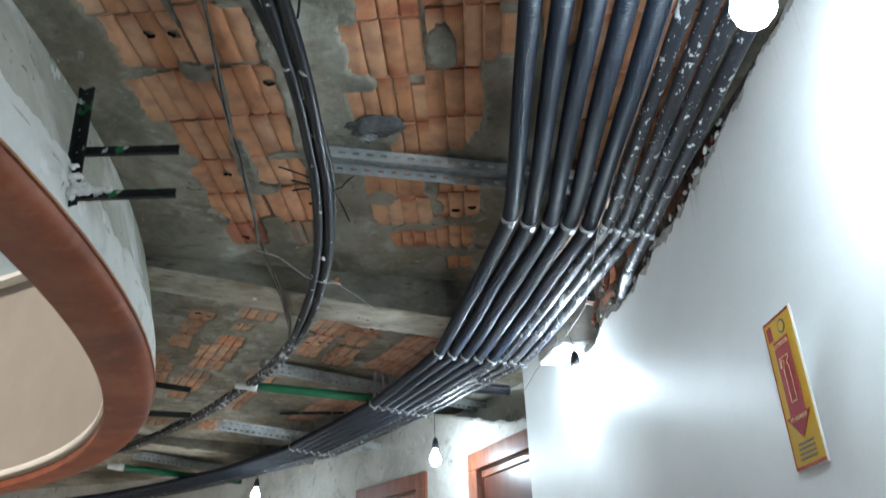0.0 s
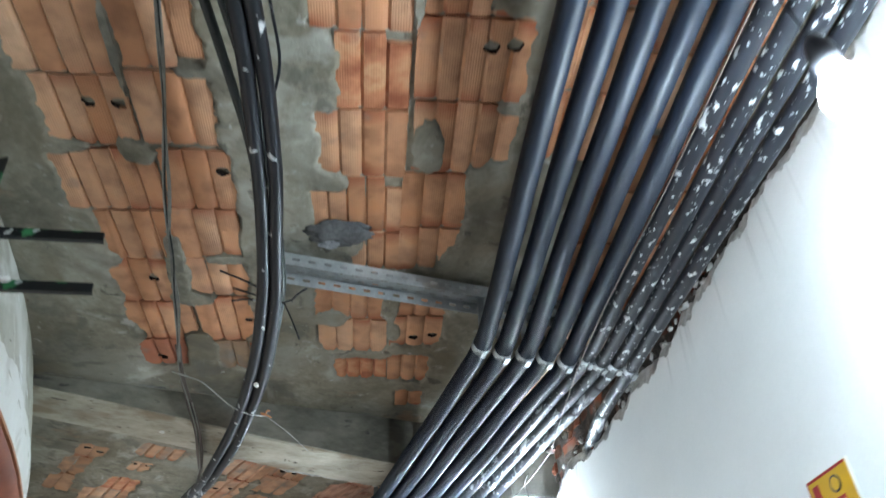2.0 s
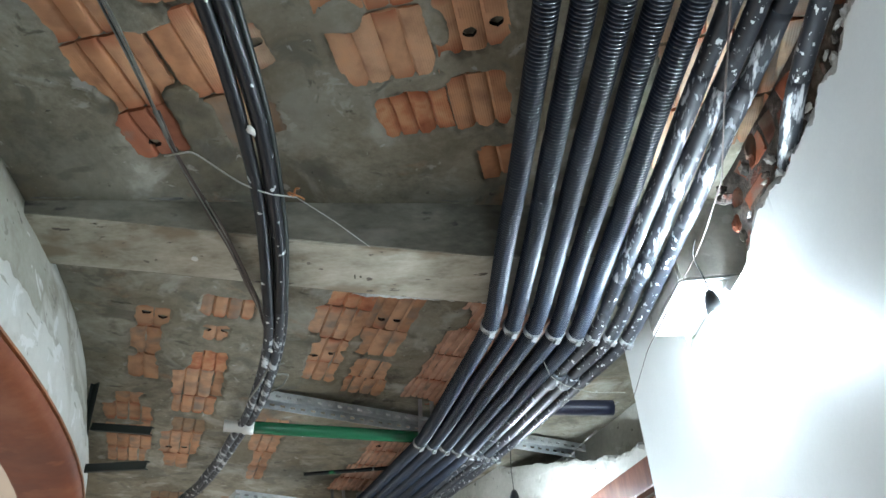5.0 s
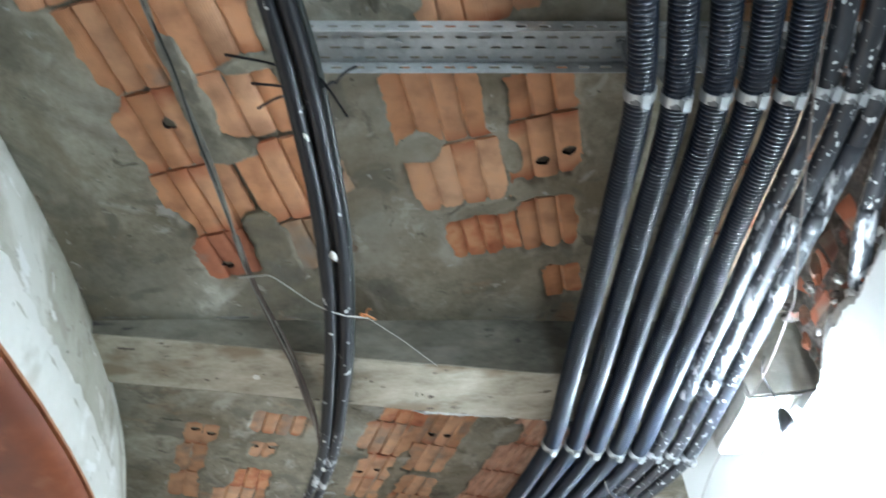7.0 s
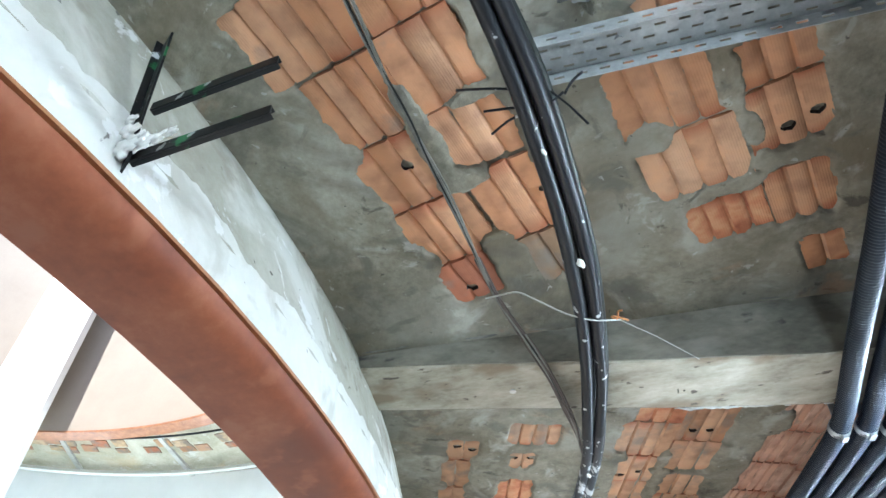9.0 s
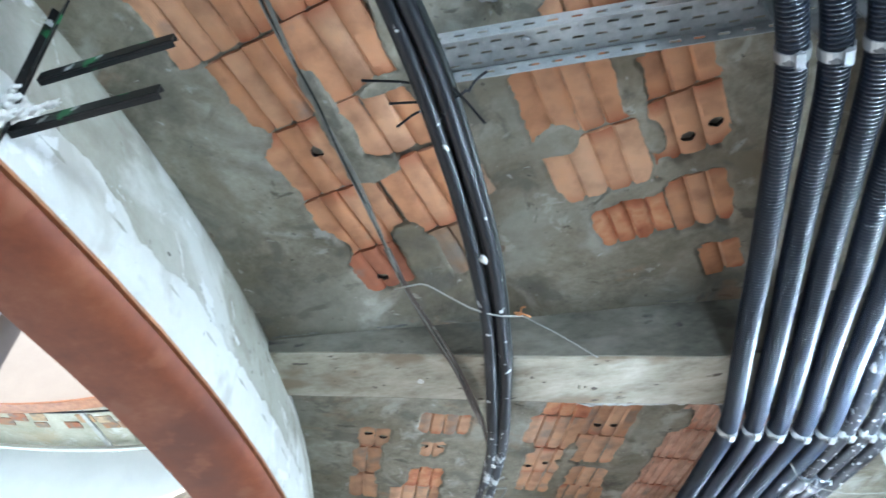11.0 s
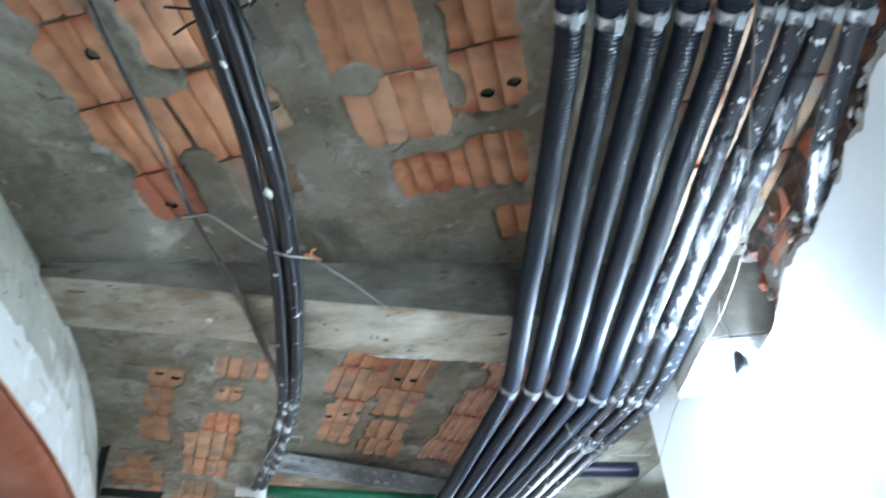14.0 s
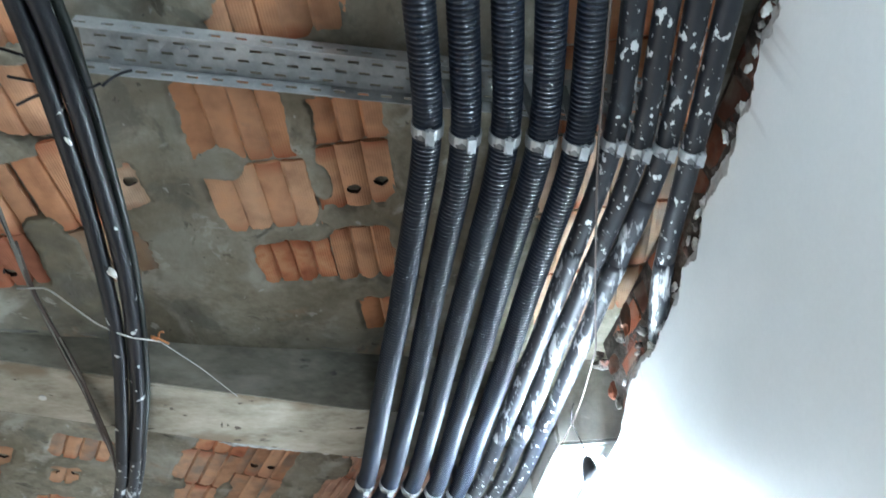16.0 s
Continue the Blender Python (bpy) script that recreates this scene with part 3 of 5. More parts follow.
for b0, b1 in ((CORNER - 0.8, CORNER - 0.25), (37.4, 38.0)):
    sweep("wall_recess_end", [(R_DOOR + 0.152, BREAK - 0.03), (R_DOOR + 0.5, BREAK - 0.03), (R_DOOR + 0.5, CEIL), (R_DOOR + 0.152, CEIL)], b0, b1, 2, M_DOORWALL)
v, f = [], []
jag_steps = 260
for i in range(jag_steps + 1):
    a = CORNER - 0.2 + (37.4 - CORNER + 0.2) * i / jag_steps
    z = float(np.interp(a, (22.8, 25.2, 27.7, 30.5, 34, 37.4), (2.305, 2.315, 2.35, 2.43, 2.54, 2.635)))
    z += 0.016 * noise.noise((a * 1.3, 6.1, 0)) + 0.008 * noise.noise((a * 5, 3.1, 0)) + 0.004 * noise.noise((a * 16, 1.1, 0))
    for r, zz in ((R_DOOR, BREAK), (R_DOOR, z - 0.02), (R_DOOR + 0.006, z - 0.004), (R_DOOR + 0.02, z), (R_DOOR + 0.14, z - 0.05 + 0.03 * noise.noise((a * 2, 9.9, 0))), (R_DOOR + 0.15, BREAK)):
        v.append(polar(r, a, zz))
for i in range(jag_steps):
    for q in range(6):
        w = (q + 1) % 6
        f.append((i * 6 + q, i * 6 + w, i * 6 + 6 + w, i * 6 + 6 + q))
f += [tuple(range(6)), tuple(reversed(range(jag_steps * 6, jag_steps * 6 + 6)))]
broken = new("wall_broken_top", to_mesh("wall_broken_top", v, f))
broken.data.materials.append(M_DOORWALL)
tagged(broken, kind="structure")

# the storey above, seen through the well
UP = STOREY
sweep("ceiling_upper", [(3.90, CEIL + UP), (5.84, CEIL + UP), (5.84, CEIL + UP + 0.2), (3.90, CEIL + UP + 0.2)], 0, 360, 120, M_UPPER)
sweep("wall_upper", [(R_WALL, CEIL + 0.25), (R_WALL + 0.2, CEIL + 0.25), (R_WALL + 0.2, CEIL + UP), (R_WALL, CEIL + UP)], 0, 360, 120, M_WALL)
sweep("wall_upper_fascia", [(R_WELL, 5.02), (4.02, 5.02), (3.95, CEIL + UP), (3.95, 8.2), (R_WELL, 8.2)], 0, 360, 120, M_BEIGE)
sweep("trim_upper_band", [(R_WELL - 0.01, 5.000), (4.03, 5.000), (4.03, 5.018), (R_WELL - 0.01, 5.018)], 0, 360, 120, M_LIP)
sweep("trim_upper_conduit", [(5.36, 5.33), (5.40, 5.32), (5.42, 5.36), (5.38, 5.375)], 60, 160, 60, M_WHITEPL)
edge = Vector((-6.52, 4.16, 0))
shaft = box((0.12, -4.2, 0), (0.2, 0, 8.1))
shaft_ob = part("wall_shaft", shaft, M_WALL)
shaft_ob.matrix_world = Matrix.Translation(edge) @ Matrix.Rotation(radians(-73), 4, "Z") @ Matrix.Translation((-0.2, 0, 0))
tagged(shaft_ob, kind="structure")

# beams: near face grey, underside paler, deeper towards the outer wall


def make_beam(name, left, right, width, depths):
    """depths: (share of the length, height of the underside)."""
    d = (Vector(right) - Vector(left)).normalized()
    n = Vector((-d.y, d.x))
    b = thing(name, "grey concrete ceiling beam with a paler formwork underside", "beam", kind="structure")
    bm, bs = bmesh.new(), bmesh.new()
    cols, colb = [], []
    steps = 24
    for i in range(steps + 1):
        s = i / steps
        p = Vector(left).lerp(Vector(right), s)
        z = float(np.interp(s, [q[0] for q in depths], [q[1] for q in depths]))
        wob = 0.004 * noise.noise((s * 9, width, 0))
        far = p + n * (width + 0.006 * noise.noise((s * 7, 5, 0)))
        p = p + n * wob
        cols.append([bm.verts.new((*q, zz)) for q, zz in ((p, CEIL + 0.02), (p, z + 0.004), (far, z + 0.004), (far, CEIL + 0.02))])
        q0, q1 = p + n * 0.004, far - n * 0.004
        colb.append([bs.verts.new((*q, zz)) for q, zz in ((q0, z + 0.004), (q0 + n * 0.004, z), (q1 - n * 0.004, z), (q1, z + 0.004))])
    for a, c in zip(cols, cols[1:]):
        for q in range(4):
            bm.faces.new((a[q], a[(q + 1) % 4], c[(q + 1) % 4], c[q]))
    for e in (cols[0], cols[-1]):
        bm.faces.new(e)
    for a, c in zip(colb, colb[1:]):
        for q in range(3):
            bs.faces.new((a[q], a[q + 1], c[q + 1], c[q]))
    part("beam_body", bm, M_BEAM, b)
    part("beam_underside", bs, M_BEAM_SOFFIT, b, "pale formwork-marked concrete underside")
    return b


beam = make_beam("beam_near", (-1.10, 2.268), (0.92, 2.826), 0.215, ((0, 2.618), (0.22, 2.565), (0.43, 2.512), (0.58, 2.482), (1, 2.474)))
beam_far = make_beam("beam_far", (-2.30, 4.78), (-0.55, 5.70), 0.20, ((0, 2.60), (1, 2.50)))

# plastered stub of a cross wall under the end of the beam
stub = thing("wall_stub", "white plastered block between the ceiling beam and the wall", "wall", kind="structure")
plan = ((0.535, 2.715), (0.825, 2.742), (0.765, 3.03), (0.475, 2.965))


def prism(corners, z0, z1):
    bm = bmesh.new()
    lo, hi = [bm.verts.new((*c, z0)) for c in corners], [bm.verts.new((*c, z1)) for c in corners]
    bm.faces.new(lo)
    bm.faces.new(list(reversed(hi)))
    for i in range(len(lo)):
        j = (i + 1) % len(lo)
        bm.faces.new((lo[i], lo[j], hi[j], hi[i]))
    bmesh.ops.bevel(bm, geom=bm.edges[:], offset=0.006, segments=2, affect="EDGES")
    return bm


part("stub_body", prism(plan, 2.408, CEIL + 0.03), M_DOORWALL, stub)
part("stub_plaster", prism(plan, 2.398, 2.412), M_WALL, stub, "white plastered underside")

# doors in the outer wall


def make_door(name, a_mid, width):
    d = tagged(new(name), "dark brown wooden door in a red-brown frame", "door", kind="structure")
    d.matrix_world = Matrix.Translation(polar(R_DOOR, a_mid)) @ Matrix.Rotation(radians(a_mid - 90), 4, "Z")
    h = width / 2
    for x0, x1 in ((-h - 0.07, -h + 0.025), (h - 0.025, h + 0.07)):
        part("casing", box((x0, -0.035, 0), (x1, 0.0, 2.165), 0.006), M_WOOD, d)
    part("casing", box((-h - 0.07, -0.036, 2.165), (h + 0.07, 0.0, 2.262), 0.006), M_WOOD, d)
    for x0, x1 in ((-h, -h + 0.026), (h - 0.026, h)):
        part("jamb", box((x0, 0.002, 0), (x1, 0.15, 2.16), 0.004), M_WOOD, d)
    part("jamb", box((-h + 0.026, 0.002, 2.125), (h - 0.026, 0.15, 2.16), 0.004), M_WOOD, d)
    leaf = part("leaf", box((-h + 0.027, 0.012, 0.005), (h - 0.027, 0.047, 2.123), 0.004), M_DOOR, d)
    part("door_handle", add_box(box((h - 0.12, -0.035, 1.0), (h - 0.09, 0.012, 1.03), 0.004), (h - 0.22, -0.045, 1.005), (h - 0.09, -0.027, 1.025), 0.004), M_ZINC, leaf, "metal lever handle")
    return d


make_door("door_1", 28.15, 0.62)
make_door("door_2", 40.65, 0.66)

# ---- conduits under the ceiling ----


def row(first, last, n):
    """Centres of n pipes in one row of clamps."""
    return [Vector(first).lerp(Vector(last), i / (n - 1)) for i in range(n)]


R_BIG, R_SMALL = 0.0235, 0.0185
row_y = row((0.310, 0.10, 2.468), (0.570, 0.10, 2.468), 5) + row((0.622, 0.10, 2.468), (0.775, 0.10, 2.468), 4)
row_z = row((0.334, 0.785, 2.468), (0.588, 0.790, 2.468), 5) + row((0.640, 0.790, 2.468), (0.792, 0.795, 2.468), 4)
row_a = row((0.324, 1.838, 2.470), (0.556, 1.888, 2.458), 5) + row((0.619, 1.905, 2.470), (0.741, 1.930, 2.460), 4)
row_b = row((0.059, 2.856, 2.440), (0.282, 2.974, 2.444), 5) + row((0.330, 2.998, 2.444), (0.424, 3.045, 2.444), 3)
row_c = row((-0.330, 3.655, 2.462), (-0.175, 3.795, 2.462), 5) + row((-0.148, 3.822, 2.462), (-0.085, 3.885, 2.462), 3)
row_d = row((-0.985, 4.560, 2.462), (-0.83, 4.70, 2.462), 5) + row((-0.805, 4.725, 2.462), (-0.745, 4.79, 2.462), 3)


def onward(i):
    r = 5.19 + 0.036 * i
    return [polar(r, a, z) for a, z in ((52, 2.450), (60, 2.430), (68, 2.41), (74, 2.40))]


def behind(i):
    r = (5.08 + 0.063 * i) if i < 5 else (5.39 + 0.051 * (i - 5))
    return [polar(r, a, 2.468) for a in (-38, -30, -22)]


def pipe_points(i):
    pts = behind(i) + [row_y[i], row_z[i], row_a[i]]
    if i == 8:
        return pts + [Vector((0.727, 2.10, 2.458)), Vector((0.722, 2.25, 2.452)), Vector((0.738, 2.385, 2.44))]
    return pts + [row_b[i], row_c[i], row_d[i]] + onward(i)


pipes = []
for i in range(9):
    big = i < 5
    path = smooth_path(pipe_points(i), 0.008, 0.16 if big else 0.2)
    drift = np.array([[0.004 * noise.noise((s * 0.02, i * 3.1, 0)), 0, 0.005 * noise.noise((s * 0.017, i * 1.7, 9))] for s in range(len(path))])
    path = path + drift
    if big:
        # ridges 8 mm apart
        seg = np.linalg.norm(np.diff(path, axis=0), axis=1)
        s = np.concatenate([[0], np.cumsum(seg)])
        pitch = 0.0080
        count = int(s[-1] / pitch)
        at = np.concatenate([[k * pitch, k * pitch + 0.0026, k * pitch + 0.0040, k * pitch + 0.0067] for k in range(count)])
        rad = np.tile([R_BIG, R_BIG, R_BIG - 0.0034, R_BIG - 0.0034], count)
        ribbed = np.stack([np.interp(at, s, path[:, q]) for q in range(3)], 1)
        v, f = tube(ribbed, rad, 16)
        me = to_mesh("corrugated_conduit", v, f, True)
        me.materials.append(M_PVC)
        ob = tagged(new("corrugated_conduit", me), "black corrugated plastic conduit clamped below the ceiling", "conduit", "ceiling conduits")
    else:
        ob = thing("smooth_conduit", "black smooth plastic conduit splashed with white paint", "conduit", "ceiling conduits")
        tube_object("pipe_body", path[::2], R_SMALL, M_SPLAT, 12, ob)
        lo, hi = ((2.12, 2.74), (2.16, 2.66), (2.02, 2.56), (2.17, 2.36))[i - 5]
        coat = path[(path[:, 1] > lo) & (path[:, 1] < hi) & (path[:, 0] > 0)][::2]
        swell = [R_SMALL + 0.0004 + 0.0016 * max(0.0, 0.5 + noise.noise((q * 0.21, i, 2))) * min(1.0, q / 5, (len(coat) - 1 - q) / 5) for q in range(len(coat))]
        tube_object("paint_coat", coat, swell, M_COAT, 12, ob, "thick smeared white paint")
    pipes.append(path)

# pale joints on the painted pipes
for x, y, z, dx, dy, r, lump in ((0.665, 2.20, 2.462, -0.10, 1.0, 0.0208, 0.05), (0.452, 2.70, 2.446, -0.42, 0.9, 0.0225, 0.06), (0.17, 3.22, 2.445, -0.56, 0.83, 0.026, 0.08), (0.215, 3.26, 2.445, -0.56, 0.83, 0.025, 0.07), (0.736, 2.365, 2.442, 0.05, 1.0, 0.0205, 0.06)):
    along = pipes[8] if x > 0.7 else min(pipes[5:8], key=lambda q: float(np.min(np.linalg.norm(q - np.array((x, y, z)), axis=1))))
    j = min(int(np.argmin(np.linalg.norm(along - np.array((x, y, z)), axis=1))), len(along) - 4)
    d = Vector(along[j + 2] - along[j - 2]).normalized() * lump / 2
    c = Vector(along[j])
    path = [c - d, c - d * 0.9, c - d * 0.4, c + d * 0.3, c + d * 0.9, c + d]
    ob = tube_object("pipe_joint", [tuple(p) for p in path], [r * 0.9, r, r * 1.03, r * 0.98, r, r * 0.9], M_COAT, 12)
    tagged(ob, "white-smeared coupling on a black conduit", "coupling", "couplings")


# steel clamps


def make_clamp(r):
    c = thing("pipe_clamp", "galvanised steel strap clamp round a conduit", "clamp", "conduit clamps")
    n, w, th = 20, 0.0095, 0.0016
    bm = bmesh.new()
    rings = []
    for i in range(n):
        a = 2 * math.pi * i / n
        rings.append([bm.verts.new((rr * math.cos(a), y, rr * math.sin(a))) for rr, y in ((r, -w), (r + th, -w), (r + th, w), (r, w))])
    for i in range(n):
        a, b = rings[i], rings[(i + 1) % n]
        for q in range(4):
            bm.faces.new((a[q], a[(q + 1) % 4], b[(q + 1) % 4], b[q]))
    part("band", bm, M_ZINC, c)
    part("tab", box((-0.003, -w - 0.004, -r - 0.009), (0.011, w + 0.003, -r - 0.0015), 0.001), M_ZINC, c, "folded steel tab with a screw")
    tab = [q for q in c.children if q.name.startswith("tab")][0]
    screw = bmesh.new()
    bmesh.ops.create_cone(screw, segments=8, radius1=0.0035, radius2=0.003, depth=0.004, cap_ends=True, matrix=Matrix.Translation((0.004, -w - 0.005, -r - 0.005)) @ Matrix.Rotation(radians(90), 4, "X"))
    part("screw", screw, M_ZINC, tab)
    part("hanger", box((-0.008, -0.0015, r), (0.008, 0.0015, 0.172), 0.0005), M_ZINC, c)
    return c


clamp_big, clamp_small = make_clamp(R_BIG + 0.0006), make_clamp(R_SMALL + 0.0006)
first = {True: clamp_big, False: clamp_small}
for cl_row in (row_z, row_a, row_b, row_c, row_d):
    for i, c in enumerate(cl_row):
        path = pipes[i]
        j = int(np.argmin(np.linalg.norm(path - np.array(c), axis=1)))
        t = path[min(j + 4, len(path) - 1)] - path[max(j - 4, 0)]
        m = Matrix.Translation(path[j]) @ Matrix.Rotation(math.atan2(-t[0], t[1]), 4, "Z") @ Matrix.Rotation(0.25 * noise.noise((i * 2.3, c.y, 0)), 4, "Y")
        big = i < 5
        if first[big]:
            ob, first[big] = first[big], None
            ob.matrix_world = m
        else:
            copy_thing(clamp_big if big else clamp_small, m)

# perforated channels across the ceiling


def make_channel(start, deg, length, width=0.10, flange=0.036, z=CEIL - 0.018):
    c = thing("perforated_channel", "galvanised perforated steel channel fixed across the ceiling", "cable tray", "ceiling channels")
    bm = bmesh.new()
    pitch, slot = 0.04, 0.0185
    n = int(length / pitch)

    def strip(y0, y1, z0, z1, rows):
        """A slotted strip from (y0, z0) to (y1, z1), its rows of slots staggered."""
        w = [0.0]
        gap = 1.0 / rows
        for q in range(rows):
            w += [gap * (q + 0.5) - 0.12 * gap, gap * (q + 0.5) + 0.12 * gap]
        w.append(1.0)
        xs = [0.0]
        for i in range(2 * n):
            xs += [(i + 0.5) * pitch / 2 - slot / 2, (i + 0.5) * pitch / 2 + slot / 2]
        xs.append(n * pitch)
        grid = [[bm.verts.new((x, y0 + (y1 - y0) * s, z0 + (z1 - z0) * s)) for s in w] for x in xs]
        for i in range(len(xs) - 1):
            for j in range(len(w) - 1):
                if i % 2 and j % 2 and ((i - 1) // 2 + (j - 1) // 2) % 2 == 0:
                    continue
                bm.faces.new((grid[i][j], grid[i][j + 1], grid[i + 1][j + 1], grid[i + 1][j]))

    strip(0, width, 0, 0, 4)
    strip(width, width, 0, -flange, 1)
    strip(0, 0, 0, -flange, 1)
    bmesh.ops.remove_doubles(bm, verts=bm.verts, dist=1e-5)
    body = part("channel_body", bm, M_TRAY, c)
    mod = body.modifiers.new("sheet", "SOLIDIFY")
    mod.thickness, mod.offset = 0.0016, 0
    for x in (0.16, length * 0.55, length - 0.2):
        bolt = bmesh.new()
        bmesh.ops.create_cone(bolt, segments=6, radius1=0.008, radius2=0.007, depth=0.008, cap_ends=True, matrix=Matrix.Translation((x, width / 2, -0.005)))
        part("bolt", bolt, M_ZINC, c)
    c.matrix_world = Matrix.Translation((*start, z)) @ Matrix.Rotation(radians(deg), 4, "Z")
    return c


make_channel((-0.205, 1.665), 14, 1.0, 0.078)
make_channel((-0.20, 0.70), 2.5, 1.04)
make_channel((-0.86, 3.41), 39, 1.44, 0.08)
make_channel((-1.30, 4.12), 42, 1.34, 0.12, z=2.53)
make_channel((-2.33, 5.30), 53, 1.2, 0.12)

# bundle of cables on the inner side
bundle = [polar(4.60, -36, 2.52), polar(4.60, -24, 2.52), (-0.20, 0.30, 2.515), (-0.172, 0.79, 2.51), (-0.164, 1.00, 2.505), (-0.172, 1.31, 2.505), (-0.209, 1.69, 2.508), (-0.246, 1.90, 2.507), (-0.286, 2.09, 2.505), (-0.336, 2.265, 2.505),
          (-0.415, 2.49, 2.50), (-0.550, 2.81, 2.50), (-0.717, 3.12, 2.508), (-0.866, 3.35, 2.51), (-1.375, 3.96, 2.505), (-1.90, 4.42, 2.48), (-2.40, 4.78, 2.47)]
branch = [(-0.42, 0.05, 2.53), (-0.31, 0.50, 2.53), (-0.258, 0.81, 2.53), (-0.240, 0.95, 2.53), (-0.210, 1.17, 2.53), (-0.203, 1.41, 2.54)]
for dx, dz, r, mat, pts, label in (
        (-0.0165, 0.0, 0.0148, M_CABLE, bundle, "thick black sheathed cable"),
        (0.0145, 0.002, 0.0148, M_CABLE, bundle, "thick black sheathed cable"),
        (0.030, 0.026, 0.0085, M_CABLE_GREEN, branch + bundle[6:], "dark green-black cable joining a bundle,"),
        (-0.002, 0.030, 0.009, M_CABLE_GREEN, branch + bundle[6:], "dark green-black cable joining a bundle,")):
    wav = smooth_path([Vector(p) + Vector((dx, 0, dz)) for p in pts], 0.02, 0.16)
    wav = wav + np.array([[0.006 * noise.noise((s * 0.07, dx * 90, 1)), 0, 0.005 * noise.noise((s * 0.06, dx * 90, 5))] for s in range(len(wav))])
    ob = tube_object("cable", wav, r, mat, 10)
    ob.data.materials.append(M_SPLAT)
    ob.data.materials.append(M_COAT)
    for pg in ob.data.polygons:
        if pg.center.y > 2.72:
            pg.material_index = 2 if 2.86 < pg.center.y < 3.9 else 1
    tagged(ob, label + " running below the ceiling", "cable", "cable bundle")
thin = smooth_path([(-0.155, 0.5, 2.60), (-0.152, 0.85, 2.60), (-0.135, 1.10, 2.60), (-0.150, 1.13, 2.56)], 0.02, 0.06)
tagged(tube_object("thin_cable", thin, 0.003, M_CABLE, 6), "thin black cable hanging by a bundle", "cable")
for sx, sy, wob, mat in ((0, 0, 0.0, M_GREYWIRE), (0.005, 0, 2.0, M_GREYWIRE), (0.003, 0.003, 4.0, M_CABLE_GREEN), (0.008, 0, 7.0, M_GREYWIRE)):
    base = smooth_path([(-0.30, 0.45, 2.632), (-0.323, 0.84, 2.632), (-0.362, 1.10, 2.632), (-0.446, 1.55, 2.630), (-0.492, 1.88, 2.628), (-0.520, 2.05, 2.625), (-0.548, 2.20, 2.615), (-0.522, 2.37, 2.545), (-0.525, 2.52, 2.528), (-0.555, 2.72, 2.512), (-0.60, 2.88, 2.51)], 0.02, 0.12)
    base = base + np.array([[sx + 0.008 * noise.noise((s * 0.09, wob, 0)), sy, -abs(0.006 * noise.noise((s * 0.08, wob, 3)))] for s in range(len(base))])
    tagged(tube_object("grey_wire", base, 0.0024, mat, 6), "thin grey wire stapled along the ceiling", "wire", "grey wires")

for q in range(4):
    sag = smooth_path([(-0.535 + 0.004 * q, 2.10, 2.630), (-0.548 + 0.005 * q, 2.22, 2.606 - 0.004 * q), (-0.530 + 0.008 * q, 2.40, 2.555 - 0.006 * q), (-0.538 + 0.007 * q, 2.55, 2.528 - 0.005 * q), (-0.565 + 0.004 * q, 2.74, 2.512), (-0.605, 2.90, 2.508)], 0.02, 0.12)
    sag = sag + np.array([[0.006 * noise.noise((s * 0.11, q * 5.0, 0)), 0, 0.005 * noise.noise((s * 0.1, q * 5.0, 3))] for s in range(len(sag))])
    tagged(tube_object("dark_wire", sag, 0.0026, M_BROWNWIRE, 6), "thin dark brown wire sagging below the ceiling", "wire", "dark wires")

# ties, strands and loose ends


def strand(pts, r, mat, name, label, cat):
    tagged(tube_object(name, smooth_path(pts, 0.006, 0.03), r, mat, 6), label, cat)


strand([(-0.329, 1.657, 2.56), (-0.27, 1.675, 2.545), (-0.20, 1.70, 2.52)], 0.0026, M_CABLE, "wire_tie", "twisted black tie wire on a cable bundle", "tie")
strand([(-0.305, 1.712, 2.55), (-0.25, 1.725, 2.54), (-0.20, 1.735, 2.515), (-0.165, 1.73, 2.53)], 0.0026, M_CABLE, "wire_tie", "twisted black tie wire on a cable bundle", "tie")
strand([(-0.313, 1.758, 2.545), (-0.265, 1.74, 2.54), (-0.23, 1.735, 2.52)], 0.0026, M_CABLE, "wire_tie", "twisted black tie wire on a cable bundle", "tie")
strand([(-0.178, 1.704, 2.505), (-0.156, 1.712, 2.462), (-0.134, 1.728, 2.414)], 0.0020, M_CABLE, "wire_tie", "twisted black tie wire on a cable bundle", "tie")
strand([(-0.165, 1.735, 2.53), (-0.150, 1.728, 2.55), (-0.130, 1.735, 2.57)], 0.0026, M_CABLE, "wire_tie", "twisted black tie wire on a cable bundle", "tie")
strand([(-0.56, 2.20, 2.60), (-0.455, 2.15, 2.54), (-0.375, 2.225, 2.497), (-0.33, 2.265, 2.492), (-0.285, 2.31, 2.51)], 0.0019, M_WHITEWIRE, "white_wire", "thin white wire looped round a cable bundle", "wire")
strand([(-0.285, 2.31, 2.51), (-0.228, 2.392, 2.498), (-0.167, 2.476, 2.472)], 0.0010, M_WHITEWIRE, "white_wire", "thin white wire looped round a cable bundle", "wire")
strand([(-0.300, 2.295, 2.515), (-0.292, 2.31, 2.50), (-0.280, 2.30, 2.515), (-0.288, 2.285, 2.525), (-0.272, 2.292, 2.518)], 0.0022, M_COPPER, "copper_strand", "bare twisted copper wire end", "wire")
strand([(-0.295, 2.29, 2.51), (-0.275, 2.30, 2.505), (-0.27, 2.32, 2.51)], 0.0022, M_COPPER, "copper_strand", "bare twisted copper wire end", "wire")
